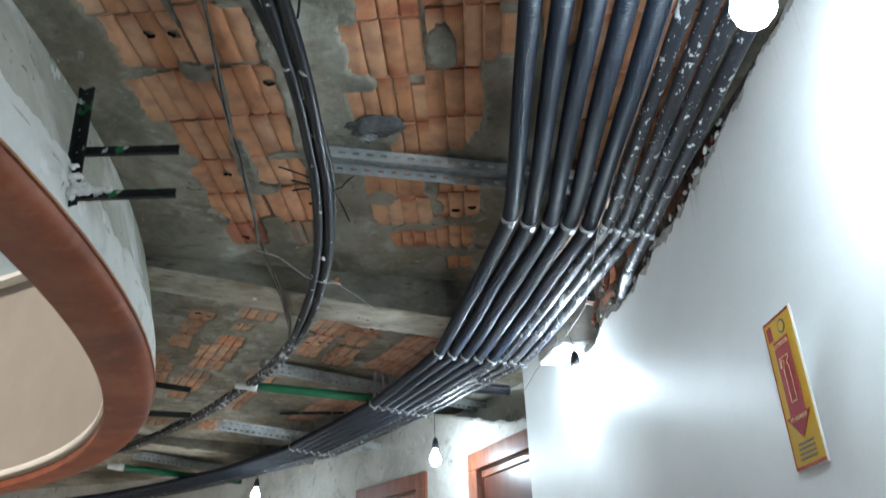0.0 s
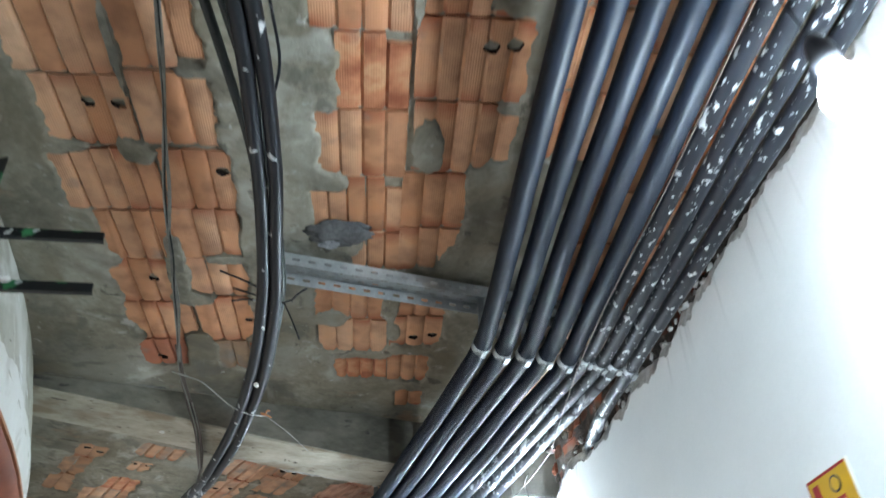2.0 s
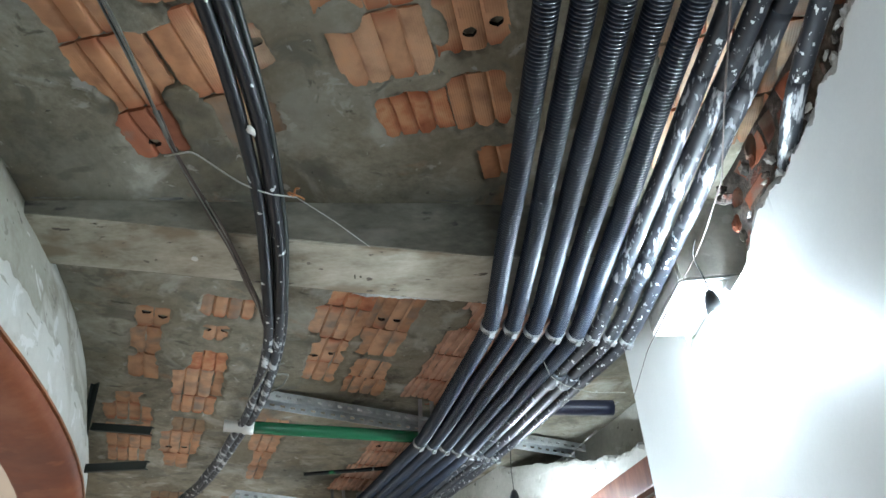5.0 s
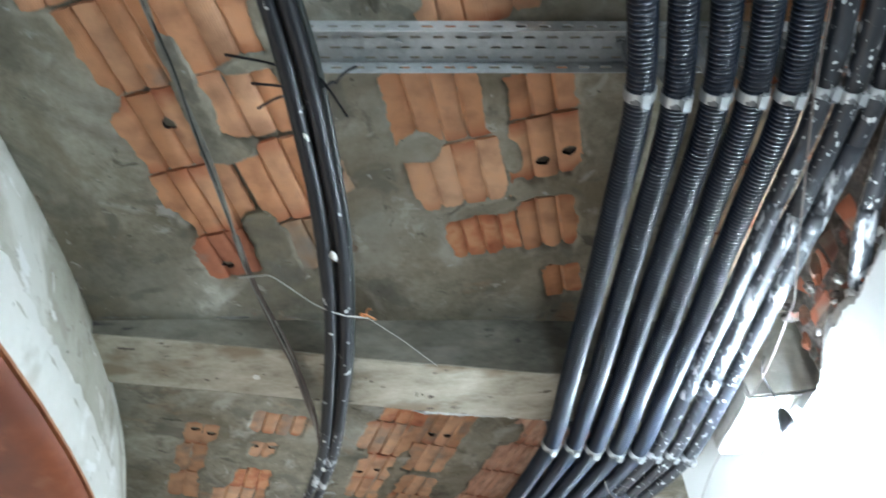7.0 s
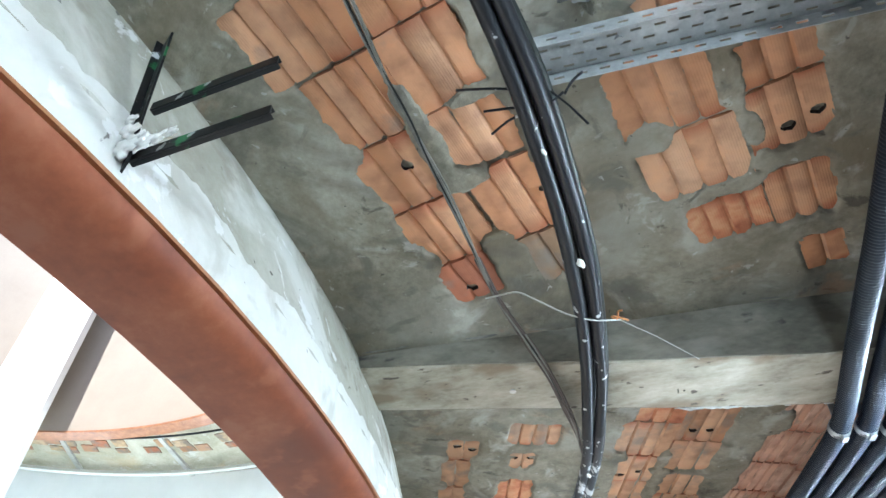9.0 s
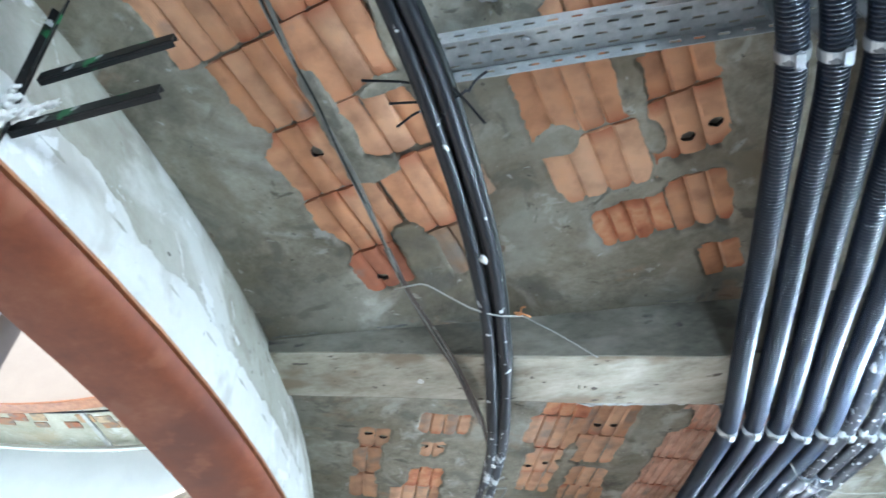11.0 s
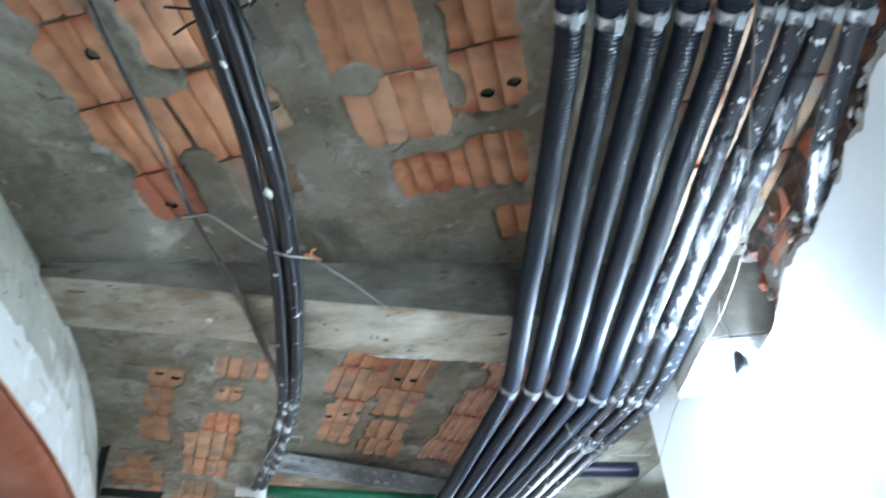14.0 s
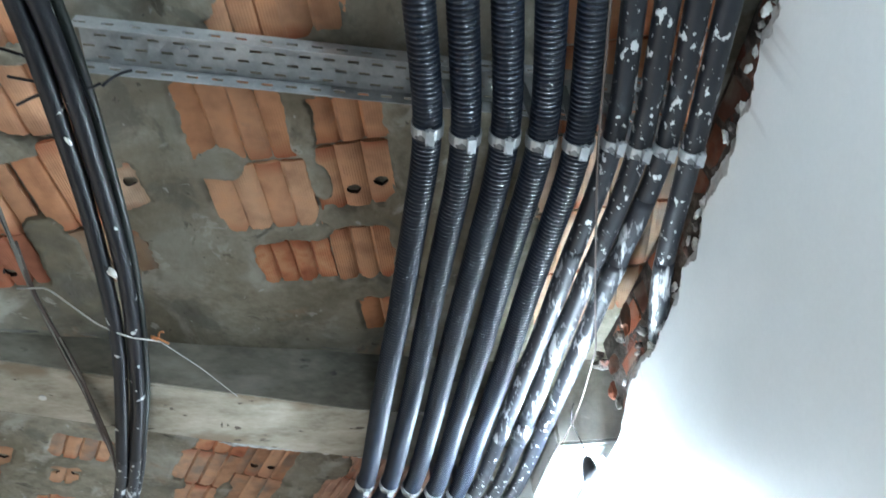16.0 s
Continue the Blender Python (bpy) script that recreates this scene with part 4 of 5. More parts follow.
strand([(0.598, 0.80, 2.436), (0.592, 1.20, 2.432), (0.578, 1.60, 2.436), (0.577, 1.89, 2.434), (0.590, 2.18, 2.424), (0.604, 2.38, 2.420), (0.588, 2.55, 2.425), (0.572, 2.63, 2.42)], 0.0021, M_BROWNWIRE, "feed_wire", "thin brown wire along the conduits", "wire")
strand([(0.572, 2.63, 2.42), (0.50, 2.86, 2.395), (0.462, 3.02, 2.392), (0.424, 3.30, 2.385)], 0.0011, M_BROWNWIRE, "feed_wire", "thin brown wire along the conduits", "wire")
strand([(0.175, 3.06, 2.42), (0.185, 3.14, 2.41), (0.225, 3.21, 2.405), (0.30, 3.27, 2.40), (0.40, 3.30, 2.40)], 0.0012, M_GREYWIRE, "white_wire", "loose white wire hanging over the conduits", "wire")
strand([(0.301, 3.609, 2.413), (0.164, 3.858, 2.398), (0.103, 3.962, 2.407), (-0.002, 4.127, 2.445)], 0.0009, M_WHITEWIRE, "white_wire", "thin loose white wire across a broken wall top", "wire")
strand([(-0.63, 3.06, 2.53), (-0.66, 3.02, 2.50), (-0.73, 3.10, 2.48), (-0.82, 3.22, 2.50), (-0.80, 3.28, 2.54), (-0.72, 3.26, 2.56), (-0.66, 3.17, 2.55), (-0.70, 3.10, 2.52)], 0.0032, M_GREYWIRE, "grey_wire", "coil of thin grey wire round a bundle", "wire")

# short pipes across the corridor


def cross_pipe(name, a, b, r, mat, label, cap=None):
    d = (Vector(b) - Vector(a)).normalized()
    g = thing(name, label, "pipe", "cross pipes")
    tube_object("pipe_body", [tuple(Vector(a).lerp(Vector(b), q / 8)) for q in range(9)], r, mat, 12, g)
    if cap:
        tube_object("cap", [tuple(Vector(a) - d * 0.075), tuple(Vector(a) - d * 0.01), tuple(Vector(a) - d * 0.008), tuple(Vector(a) + d * 0.03)], [r * 0.92, r * 0.92, r * 1.12, r * 1.12], cap, 12, g, "white plastic end cap")
    return g


cross_pipe("green_pipe", (-0.93, 3.432, 2.505), (-0.34, 3.73, 2.510), 0.023, M_GREEN, "green plastic pipe with a white end cap", M_WHITEPL)
cross_pipe("green_pipe", (-2.43, 5.19, 2.50), (-1.75, 5.98, 2.515), 0.023, M_GREEN, "green plastic pipe with a white end cap", M_WHITEPL)
cross_pipe("dark_rod", (-0.93, 4.00, 2.52), (-0.20, 4.10, 2.53), 0.008, M_IRON, "thin dark steel rod across the ceiling")
cross_pipe("blue_pipe_stub", (0.12, 3.56, 2.50), (0.372, 3.64, 2.50), 0.027, M_NAVY, "dark blue corrugated pipe stub")

# iron brackets on the fascia


def make_bracket(foot, top, arms, leg, turn, paint=M_IRON):
    """An upright angle iron with arms: roots and tips, both on its line."""
    g = thing("wall_bracket", "black-painted angle iron bracket with two arms, smeared with paint", "bracket", "wall brackets")
    foot, top = Vector(foot), Vector(top)
    lean = (top - foot) / (top.z - foot.z)
    bm = box((-leg / 2, -0.002, 0), (leg / 2, 0.002, 1), 0)
    add_box(bm, (-leg / 2, -0.4 * leg, 0), (-leg / 2 + 0.004, -0.0022, 1))
    spin = Matrix.Rotation(radians(turn), 3, "Z")
    for vv in bm.verts:
        z = vv.co.z * (top.z - foot.z)
        vv.co = spin @ Vector((vv.co.x, vv.co.y, 0)) + lean * z
    ob = part("upright", bm, paint, g)
    ob.location = foot
    for root, tip, wide in arms:
        root, tip = Vector(root), Vector(tip)
        d = tip - root
        across = d.cross(Vector((0, 0, 1))).normalized()
        up = across.cross(d).normalized()
        bm = box((-0.004, 0, 0), (d.length, 0.003, wide), 0.0008)
        add_box(bm, (-0.004, 0.0032, 0), (d.length, 0.55 * wide, 0.003), 0.0008)
        add_box(bm, (-0.004, 0.0032, wide - 0.003), (d.length, 0.55 * wide, wide), 0.0008)
        ob = part("arm", bm, paint, g)
        m = Matrix((d.normalized(), -across, up)).transposed().to_4x4()
        ob.matrix_world = Matrix.Translation(root) @ m


make_bracket((-0.716, 1.392, 2.285), (-0.724, 1.352, 2.600), (((-0.716, 1.384, 2.425), (-0.504, 1.425, 2.450), 0.022), ((-0.714, 1.394, 2.305), (-0.499, 1.441, 2.333), 0.022)), 0.036, -20)
make_bracket((-1.362, 3.170, 2.262), (-1.375, 3.160, 2.610), (((-1.360, 3.175, 2.445), (-1.125, 3.165, 2.398), 0.026), ((-1.358, 3.175, 2.302), (-1.092, 3.135, 2.270), 0.026)), 0.030, -20, M_CABLE_GREEN)

# plaster left on the near bracket's foot
for x, y, z, r in ((-0.716, 1.384, 2.312, 0.017), (-0.690, 1.390, 2.320, 0.014), (-0.719, 1.378, 2.350, 0.014), (-0.662, 1.396, 2.322, 0.010), (-0.640, 1.400, 2.326, 0.008), (-0.722, 1.374, 2.378, 0.009), (-0.705, 1.386, 2.332, 0.012)):
    bm = bmesh.new()
    bmesh.ops.create_icosphere(bm, subdivisions=3, radius=1)
    for vv in bm.verts:
        k = 1 + 0.9 * noise.noise(vv.co * 2.0 + Vector((x * 50, 0, 0))) + 0.2 * noise.noise(vv.co * 6)
        vv.co = Vector((vv.co.x * r * 1.5, vv.co.y * r * 0.5, vv.co.z * r * 0.9)) * k
    ob = part("plaster_blob", bm, M_SIGNWHITE, None, "", True)
    ob.location = (x, y - 0.006, z)
    tagged(ob, "dab of white plaster on an iron bracket", "plaster", "plaster dabs")

# white dabs on the cable bundle
for x, y, z, r in ((-0.286, 2.085, 2.4915, 0.0085), (-0.236, 1.80, 2.4925, 0.005), (-0.60, 2.90, 2.4865, 0.007)):
    bm = bmesh.new()
    bmesh.ops.create_icosphere(bm, subdivisions=2, radius=1)
    for vv in bm.verts:
        k = 1 + 0.8 * noise.noise(vv.co * 1.8 + Vector((y * 50, 0, 0)))
        vv.co = Vector((vv.co.x * r * 0.9, vv.co.y * r * 1.5, vv.co.z * r * 0.3)) * k
    ob = part("plaster_dab", bm, M_SIGNWHITE, None, "", True)
    ob.location = (x, y, z)
    tagged(ob, "small dab of white plaster on a black cable", "plaster", "plaster dabs")

# hanging bulbs


def make_lamp(x, y, z, wire, lit=M_BULB):
    g = thing("bulb_lamp", "lit bare bulb in a black hanging socket", "lamp", "bare bulbs")
    sock = [(0.004, 0.062), (0.010, 0.058), (0.016, 0.040), (0.0185, 0.020), (0.0185, 0.0)]
    tube_object("socket", [(x, y, z + h) for r, h in sock], [r for r, h in sock], M_BLACK, 14, g)
    glass = [(0.013, -0.002), (0.016, -0.014), (0.026, -0.034), (0.030, -0.052), (0.027, -0.070), (0.017, -0.083), (0.002, -0.088)]
    tube_object("bulb", [(x, y, z + h) for r, h in glass], [r for r, h in glass], lit, 16, g, "white lit bulb")
    tube_object("flex", smooth_path([(x, y, z + 0.058)] + wire, 0.01, 0.03), 0.0017, M_BLACK, 6, g)


make_lamp(0.600, 0.785, 2.215, [(0.602, 0.79, 2.32), (0.606, 0.80, 2.43)], M_BULB_DIM)
make_lamp(0.591, 2.705, 2.300, [(0.588, 2.69, 2.385), (0.568, 2.66, 2.42), (0.562, 2.62, 2.425), (0.573, 2.60, 2.44)])
make_lamp(-0.03, 3.87, 2.260, [(-0.035, 3.88, 2.40), (-0.03, 3.90, 2.52), (-0.02, 3.90, 2.645)], M_BULB_HALF)
make_lamp(-1.35, 5.05, 2.300, [(-1.35, 5.06, 2.42), (-1.35, 5.06, 2.645)], M_BULB_LOW)
# added bulb, unseen behind the camera, to fill the near ceiling with light
make_lamp(0.10, -0.98, 2.28, [(0.10, -0.98, 2.40), (0.10, -0.98, 2.645)], M_BULB_FILL)
# unseen bulbs added behind the upper parapet to brighten that storey
for a in (84, 104, 124):
    p = polar(4.95, a, 3.92)
    make_lamp(p.x, p.y, p.z, [(p.x, p.y, 4.00), (p.x, p.y + 0.04, 3.98), (p.x, p.y + 0.05, 3.4), (p.x, p.y + 0.05, CEIL + 0.252)])

# fire extinguisher sign on the outer wall
sign = thing("extinguisher_sign", "yellow and red fire extinguisher sign on a white wall", "sign")
sign.matrix_world = Matrix.Translation(polar(R_WALL - 0.0925, 3.80, 1.794)) @ Matrix.Rotation(radians(3.80 - 90), 4, "Z") @ Matrix.Rotation(radians(-1.0), 4, "X") @ Matrix.Diagonal((0.865, 1, 0.855, 1))
part("plate", box((-0.066, -0.003, -0.17), (0.066, 0.0, 0.17), 0.001), M_SIGNWHITE, sign)
part("face", box((-0.062, -0.0042, -0.166), (0.062, -0.003, 0.166)), M_YELLOW, sign)
part("border", add_box(add_box(box((-0.062, -0.005, 0.161), (0.062, -0.0042, 0.166)), (-0.062, -0.005, -0.166), (0.062, -0.0042, -0.160)), (-0.062, -0.005, -0.16), (-0.0595, -0.0042, 0.161)), M_RED, sign)


def flat(points, y0, y1):
    bm = bmesh.new()
    a, b = [bm.verts.new((x, y0, z)) for x, z in points], [bm.verts.new((x, y1, z)) for x, z in points]
    bm.faces.new(a)
    bm.faces.new(list(reversed(b)))
    for i in range(len(a)):
        j = (i + 1) % len(a)
        bm.faces.new((a[i], b[i], b[j], a[j]))
    return bm


part("arrow", flat([(-0.034, 0.112), (0.034, 0.112), (0.034, -0.058), (0.052, -0.058), (0.0, -0.108), (-0.052, -0.058), (-0.034, -0.058)], -0.0052, -0.0044), M_RED, sign, "red downward arrow panel")
pict = [(-0.012, -0.03), (0.012, -0.03), (0.012, 0.045), (0.006, 0.056), (0.018, 0.066), (0.018, 0.071), (-0.02, 0.071), (-0.022, 0.050), (-0.018, 0.050), (-0.016, 0.064), (-0.006, 0.064), (-0.006, 0.056), (-0.012, 0.045)]
for q in range(len(pict)):
    a, b = Vector((pict[q][0], 0, pict[q][1])), Vector((pict[(q + 1) % len(pict)][0], 0, pict[(q + 1) % len(pict)][1]))
    d = b - a
    bm = box((-0.0008, -0.0060, -0.0008), (d.length + 0.0008, -0.0054, 0.0008))
    ob = part("pictogram_line", bm, M_SIGNTEXT, sign)
    ob.matrix_basis = Matrix.Translation(a) @ Matrix.Rotation(-math.atan2(d.z, d.x), 4, "Y")


def lettering(text, size, x, z, mat):
    cu = bpy.data.curves.new("lettering", "FONT")
    cu.body, cu.size, cu.align_x, cu.align_y, cu.extrude = text, size, "CENTER", "CENTER", 0.0003
    tmp = bpy.data.objects.new("lettering", cu)
    scene.collection.objects.link(tmp)
    me = bpy.data.meshes.new_from_object(tmp.evaluated_get(bpy.context.evaluated_depsgraph_get()))
    bpy.data.objects.remove(tmp)
    me.materials.clear()
    me.materials.append(mat)
    ob = new("lettering", me)
    ob.parent = sign
    ob.matrix_basis = Matrix.Translation((x, -0.0057, z)) @ Matrix.Rotation(radians(90), 4, "X")


lettering("EXTINTOR", 0.0135, 0, 0.100, M_SIGNTEXT)
lettering("PÓ QUÍMICO", 0.012, 0, -0.066, M_SIGNTEXT)
part("small_panel", box((-0.050, -0.0052, 0.118), (-0.030, -0.0044, 0.152)), M_RED, sign)
ringbm = bmesh.new()
bmesh.ops.create_cone(ringbm, segments=20, radius1=0.016, radius2=0.016, depth=0.0008, cap_ends=True, matrix=Matrix.Translation((0.018, -0.0048, 0.136)) @ Matrix.Rotation(radians(90), 4, "X"))
part("roundel", ringbm, M_INK, sign)
ringbm = bmesh.new()
bmesh.ops.create_cone(ringbm, segments=20, radius1=0.012, radius2=0.012, depth=0.0008, cap_ends=True, matrix=Matrix.Translation((0.018, -0.0056, 0.136)) @ Matrix.Rotation(radians(90), 4, "X"))
part("roundel", ringbm, M_YELLOW, sign)
for z in (-0.118, -0.128, -0.138, -0.148):
    part("text_bar", box((-0.03 + 0.1 * (z + 0.118), -0.0050, z - 0.002), (0.036, -0.0044, z + 0.002)), M_INK, sign)

# crumpled foil and mortar lump by the channel
lump = bmesh.new()
bmesh.ops.create_icosphere(lump, subdivisions=3, radius=1)
for vv in lump.verts:
    vv.co *= 1 + 0.45 * noise.noise(vv.co * 2.6) + 0.2 * noise.noise(vv.co * 7)
    vv.co = Vector((vv.co.x * 0.024, vv.co.y * 0.014, vv.co.z * 0.010))
patch = bmesh.new()
bmesh.ops.create_icosphere(patch, subdivisions=4, radius=1)
for vv in patch.verts:
    vv.co *= 1 + 0.50 * noise.noise(vv.co * 1.8 + Vector((3, 0, 0))) + 0.26 * noise.noise(vv.co * 4.5) + 0.12 * noise.noise(vv.co * 11)
    vv.co = Vector((vv.co.x * 0.086, vv.co.y * 0.044, vv.co.z * 0.011))
ob = part("mortar_patch", patch, M_DARKMORTAR, None, "", True)
ob.location = (-0.058, 1.612, 2.648)
tagged(ob, "dark grey lump of fresh mortar on the ceiling", "mortar")
ob = part("foil_scrap", lump, M_FOIL)
ob.location = (-0.075, 1.640, 2.636)
tagged(ob, "crumpled scrap of silvery foil stuck in mortar", "scrap")

# ---- clay bricks of the slab ----


def brick_shape(w, l, seed, bands, holes=(), ragged=1.0):
    """A brick's visible face, ridged along y, with broken edges and broken-through cells. It looks down (-z) and is sunk into the slab."""
    rng = random.Random(seed)
    xs = []
    bw = w / bands
    for b in range(bands):
        x = -w / 2 + b * bw
        xs += [(x, 1.0 if b else 0.0), (x + bw * 0.055, 0.8 if b else 0.0), (x + bw * 0.13, 0.15), (x + bw * 0.5, 0.0), (x + bw * 0.84, 0.1), (x + bw * 0.945, 0.7 if b < bands - 1 else 0.2)]
    xs.append((w / 2, 0.0))
    ny = 26
    o = rng.random() * 50
    ends = [[abs(rng.gauss(0.0, 0.0018)) * ragged for _ in range(bands + 1)] for _ in range(2)]
    bite = [(rng.choice((0, bands - 1)), rng.choice((0, 1)), rng.uniform(0.012, 0.035)) for _ in range(1 if rng.random() < 0.3 * ragged else 0)]
    for k, e, d in bite:
        ends[e][k] += d

    def wob(s, q):
        return 0.004 * ragged * noise.noise((s * 26, o, q)) + 0.0028 * noise.noise((s * 130, o, q + 4))

    bm = bmesh.new()
    grid = []
    for x, groove in xs:
        line = []
        s = x / w + 0.5
        k = min(bands - 1, int(s * bands))
        lo = -l / 2 + abs(wob(x, 1)) + ends[0][k] + 0.0012 * groove
        hi = l / 2 - abs(wob(x, 2)) - ends[1][k] - 0.0012 * groove
        for j in range(ny + 1):
            y = -l / 2 + l * j / ny
            yy = min(max(y, lo), hi)
            xl, xr = -w / 2 + abs(wob(y, 3)), w / 2 - abs(wob(y, 5))
            xx = min(max(x, xl), xr)
            z = -0.006 + 0.0075 * groove + 0.0012 * noise.noise((x * 20, y * 20, o))
            line.append(bm.verts.new((xx, yy, z)))
        grid.append(line)
    for a, b in zip(grid, grid[1:]):
        for j in range(ny):
            bm.faces.new((a[j], a[j + 1], b[j + 1], b[j]))
    for hx, hy, hr in holes:
        c = Vector((hx, hy, 0))
        gone = [fc for fc in bm.faces if ((fc.calc_center_median() - c) * Vector((1, 1, 0))).length < hr * 1.15]
        if not gone:
            continue
        bmesh.ops.delete(bm, geom=gone, context="FACES")
        edges = [e for e in bm.edges if e.is_boundary and all(((vv.co - c) * Vector((1, 1, 0))).length < hr * 2.4 for vv in e.verts) and all(abs(vv.co.x) < w / 2 - 0.008 and abs(vv.co.y) < l / 2 - 0.010 for vv in e.verts)]
        for vv in {vv for e in edges for vv in e.verts}:
            d = (vv.co - c) * Vector((1, 1, 0))
            ang = math.atan2(d.y, d.x)
            rr = hr * (1 + 0.22 * noise.noise((math.cos(ang) * 1.5, math.sin(ang) * 1.5, o)))
            vv.co.x, vv.co.y = hx + rr * math.cos(ang), hy + 0.92 * rr * math.sin(ang)
        got = bmesh.ops.extrude_edge_only(bm, edges=edges)["geom"]
        up = [g for g in got if isinstance(g, bmesh.types.BMVert)]
        for vv in up:
            vv.co.z = 0.032
        ups = [g for g in got if isinstance(g, bmesh.types.BMEdge)]
        cap = bmesh.ops.contextual_create(bm, geom=ups)
        # walls and caps of the cells take the painted shade colour
        for fc in bm.faces:
            if fc.calc_center_median().z > 0.006:
                fc.material_index = 1
    rim = [e for e in bm.edges if e.is_boundary and max(vv.co.z for vv in e.verts) < 0.02]
    got = bmesh.ops.extrude_edge_only(bm, edges=rim)["geom"]
    for g in got:
        if isinstance(g, bmesh.types.BMVert):
            g.co.z = 0.034
    bmesh.ops.dissolve_degenerate(bm, dist=1e-5, edges=bm.edges)
    bmesh.ops.recalc_face_normals(bm, faces=bm.faces)
    bm.verts.index_update()
    out = [tuple(vv.co) for vv in bm.verts], [[vv.index for vv in fc.verts] for fc in bm.faces], [fc.material_index == 1 for fc in bm.faces]
    bm.free()
    return out


brick_seed = [100]
bricks = []


def lay(deg, x0, x1, rows, material=None, ragged=1.0):
    """A column of bricks between x0 and x1 of a lattice turned by deg: rows of (from, to, dx0, dx1, holes, material)."""
    for r in rows:
        y0, y1, d0, d1 = (*r, 0, 0)[:4]
        bricks.append((deg, x0 + d0, x1 + d1, y0, y1, r[4] if len(r) > 4 else (), r[5] if len(r) > 5 else material or M_CLAY, ragged))


# first bay
lay(0, -0.652, -0.460, [(0.40, 0.59), (0.595, 0.785), (0.79, 0.975), (0.98, 1.170), (1.177, 1.350, 0.015, 0.0, ((-0.535, 1.239, 0.014), (-0.478, 1.241, 0.014))), (1.362, 1.548, -0.008, 0.014)])
lay(0, -0.645, -0.470, [(1.556, 1.732, 0.02, 0.02), (1.738, 1.915, 0.004, -0.02, ((-0.537, 1.814, 0.014),)), (1.922, 2.100, -0.002, 0.0), (2.106, 2.242, -0.006, -0.05, ((-0.598, 2.203, 0.014),), M_CLAY_BURNT)])
lay(0, -0.446, -0.292, [(0.38, 0.57), (0.58, 0.765), (0.772, 0.957), (0.963, 1.152), (1.160, 1.345), (1.36, 1.54, 0.015, 0.012, ((-0.300, 1.42, 0.015),)), (1.546, 1.725), (1.732, 1.885, 0.0, -0.002), (1.896, 2.105, -0.006, -0.012, ((-0.316, 2.000, 0.011),))])
lay(0, -0.430, -0.292, [(2.112, 2.268)], M_CLAY_BROWN)
lay(0, -0.300, -0.236, [(1.960, 2.075, 0.0, 0.0, ((-0.262, 2.003, 0.014),))], M_CLAY_PALE)
lay(0, -0.272, -0.225, [(0.845, 0.925, 0.0, 0.0, ((-0.255, 0.868, 0.011),))])
lay(0, -0.085, 0.101, [(0.48, 0.655), (0.665, 0.855), (0.862, 1.045), (1.052, 1.228, 0.044, 0, (), M_CLAY_RED), (1.236, 1.420, -0.004), (1.428, 1.608, -0.032), (1.616, 1.765, 0.06, 0.0)])
lay(0, -0.126, 0.064, [(1.80, 1.990), (1.998, 2.168, 0.004, 0.010), (2.200, 2.330, 0.040, 0.012, (), M_CLAY_RED)])
lay(0, 0.114, 0.336, [(0.49, 0.665), (0.675, 0.852), (0.860, 1.005), (1.012, 1.199, 0, 0, ((0.255, 1.071, 0.016), (0.300, 1.065, 0.016))), (1.206, 1.400, 0.004)])
lay(0, 0.100, 0.250, [(1.408, 1.586), (1.594, 1.757, 0, -0.005), (1.868, 1.968, 0.006, -0.010), (1.975, 2.125, -0.014, -0.015, ((0.156, 2.082, 0.014), (0.212, 2.069, 0.014))), (2.185, 2.340, -0.016, -0.038), (2.402, 2.512, 0.014, -0.05)])
lay(0, 0.520, 0.668, [(0.50, 0.68), (0.69, 0.87), (0.88, 1.06), (1.07, 1.25), (1.26, 1.44), (1.45, 1.63), (1.64, 1.82), (1.83, 2.01), (2.02, 2.20, 0, 0, (), M_CLAY_PALE), (2.21, 2.39, 0, 0, (), M_CLAY_PALE), (2.40, 2.58, -0.01, -0.02, (), M_CLAY_PALE)], None, 0.5)
lay(0, 0.676, 0.822, [(0.50, 0.68), (0.69, 0.87), (0.88, 1.06), (1.07, 1.25), (1.26, 1.44), (1.45, 1.63), (1.64, 1.82), (1.83, 2.01), (2.02, 2.20, 0, 0, (), M_CLAY_BROWN), (2.21, 2.39, 0, 0, (), M_CLAY_BROWN), (2.40, 2.54, 0, -0.02, (), M_CLAY_BROWN)], M_CLAY_RED, 0.6)
lay(0, 0.388, 0.510, [(0.60, 0.78), (0.79, 0.97), (0.98, 1.16), (1.17, 1.35)], None, 0.8)
# second bay
lay(32, 0.602, 0.718, [(2.895, 3.030, 0.02, 0.012, ((0.655, 2.945, 0.013), (0.703, 2.960, 0.013))), (3.040, 3.220, 0.0, -0.01), (3.228, 3.410, -0.004, -0.018)], M_CLAY_DUSTY, 0.5)
lay(32, 0.512, 0.690, [(3.53, 3.64, 0.04, -0.03), (3.648, 3.80), (3.808, 3.96), (3.968, 4.110), (4.118, 4.28, 0.0, -0.008)], M_CLAY_DUSTY, 0.5)
lay(32, 0.808, 0.970, [(2.785, 2.915), (2.958, 3.070, 0.014, -0.055, ((0.842, 2.998, 0.012), (0.895, 2.995, 0.012)))], M_CLAY_DUSTY, 0.5)
lay(32, 0.745, 0.935, [(3.14, 3.29, 0.055, -0.01, (), M_CLAY_RED), (3.298, 3.515), (3.523, 3.680, 0.006, -0.02), (3.72, 3.875, 0.02, -0.04, (), M_CLAY_BROWN), (3.885, 4.130, -0.02, -0.045, ((0.765, 4.066, 0.014), (0.828, 4.052, 0.014))), (4.14, 4.32, 0.0, -0.08)], M_CLAY_DUSTY, 0.5)
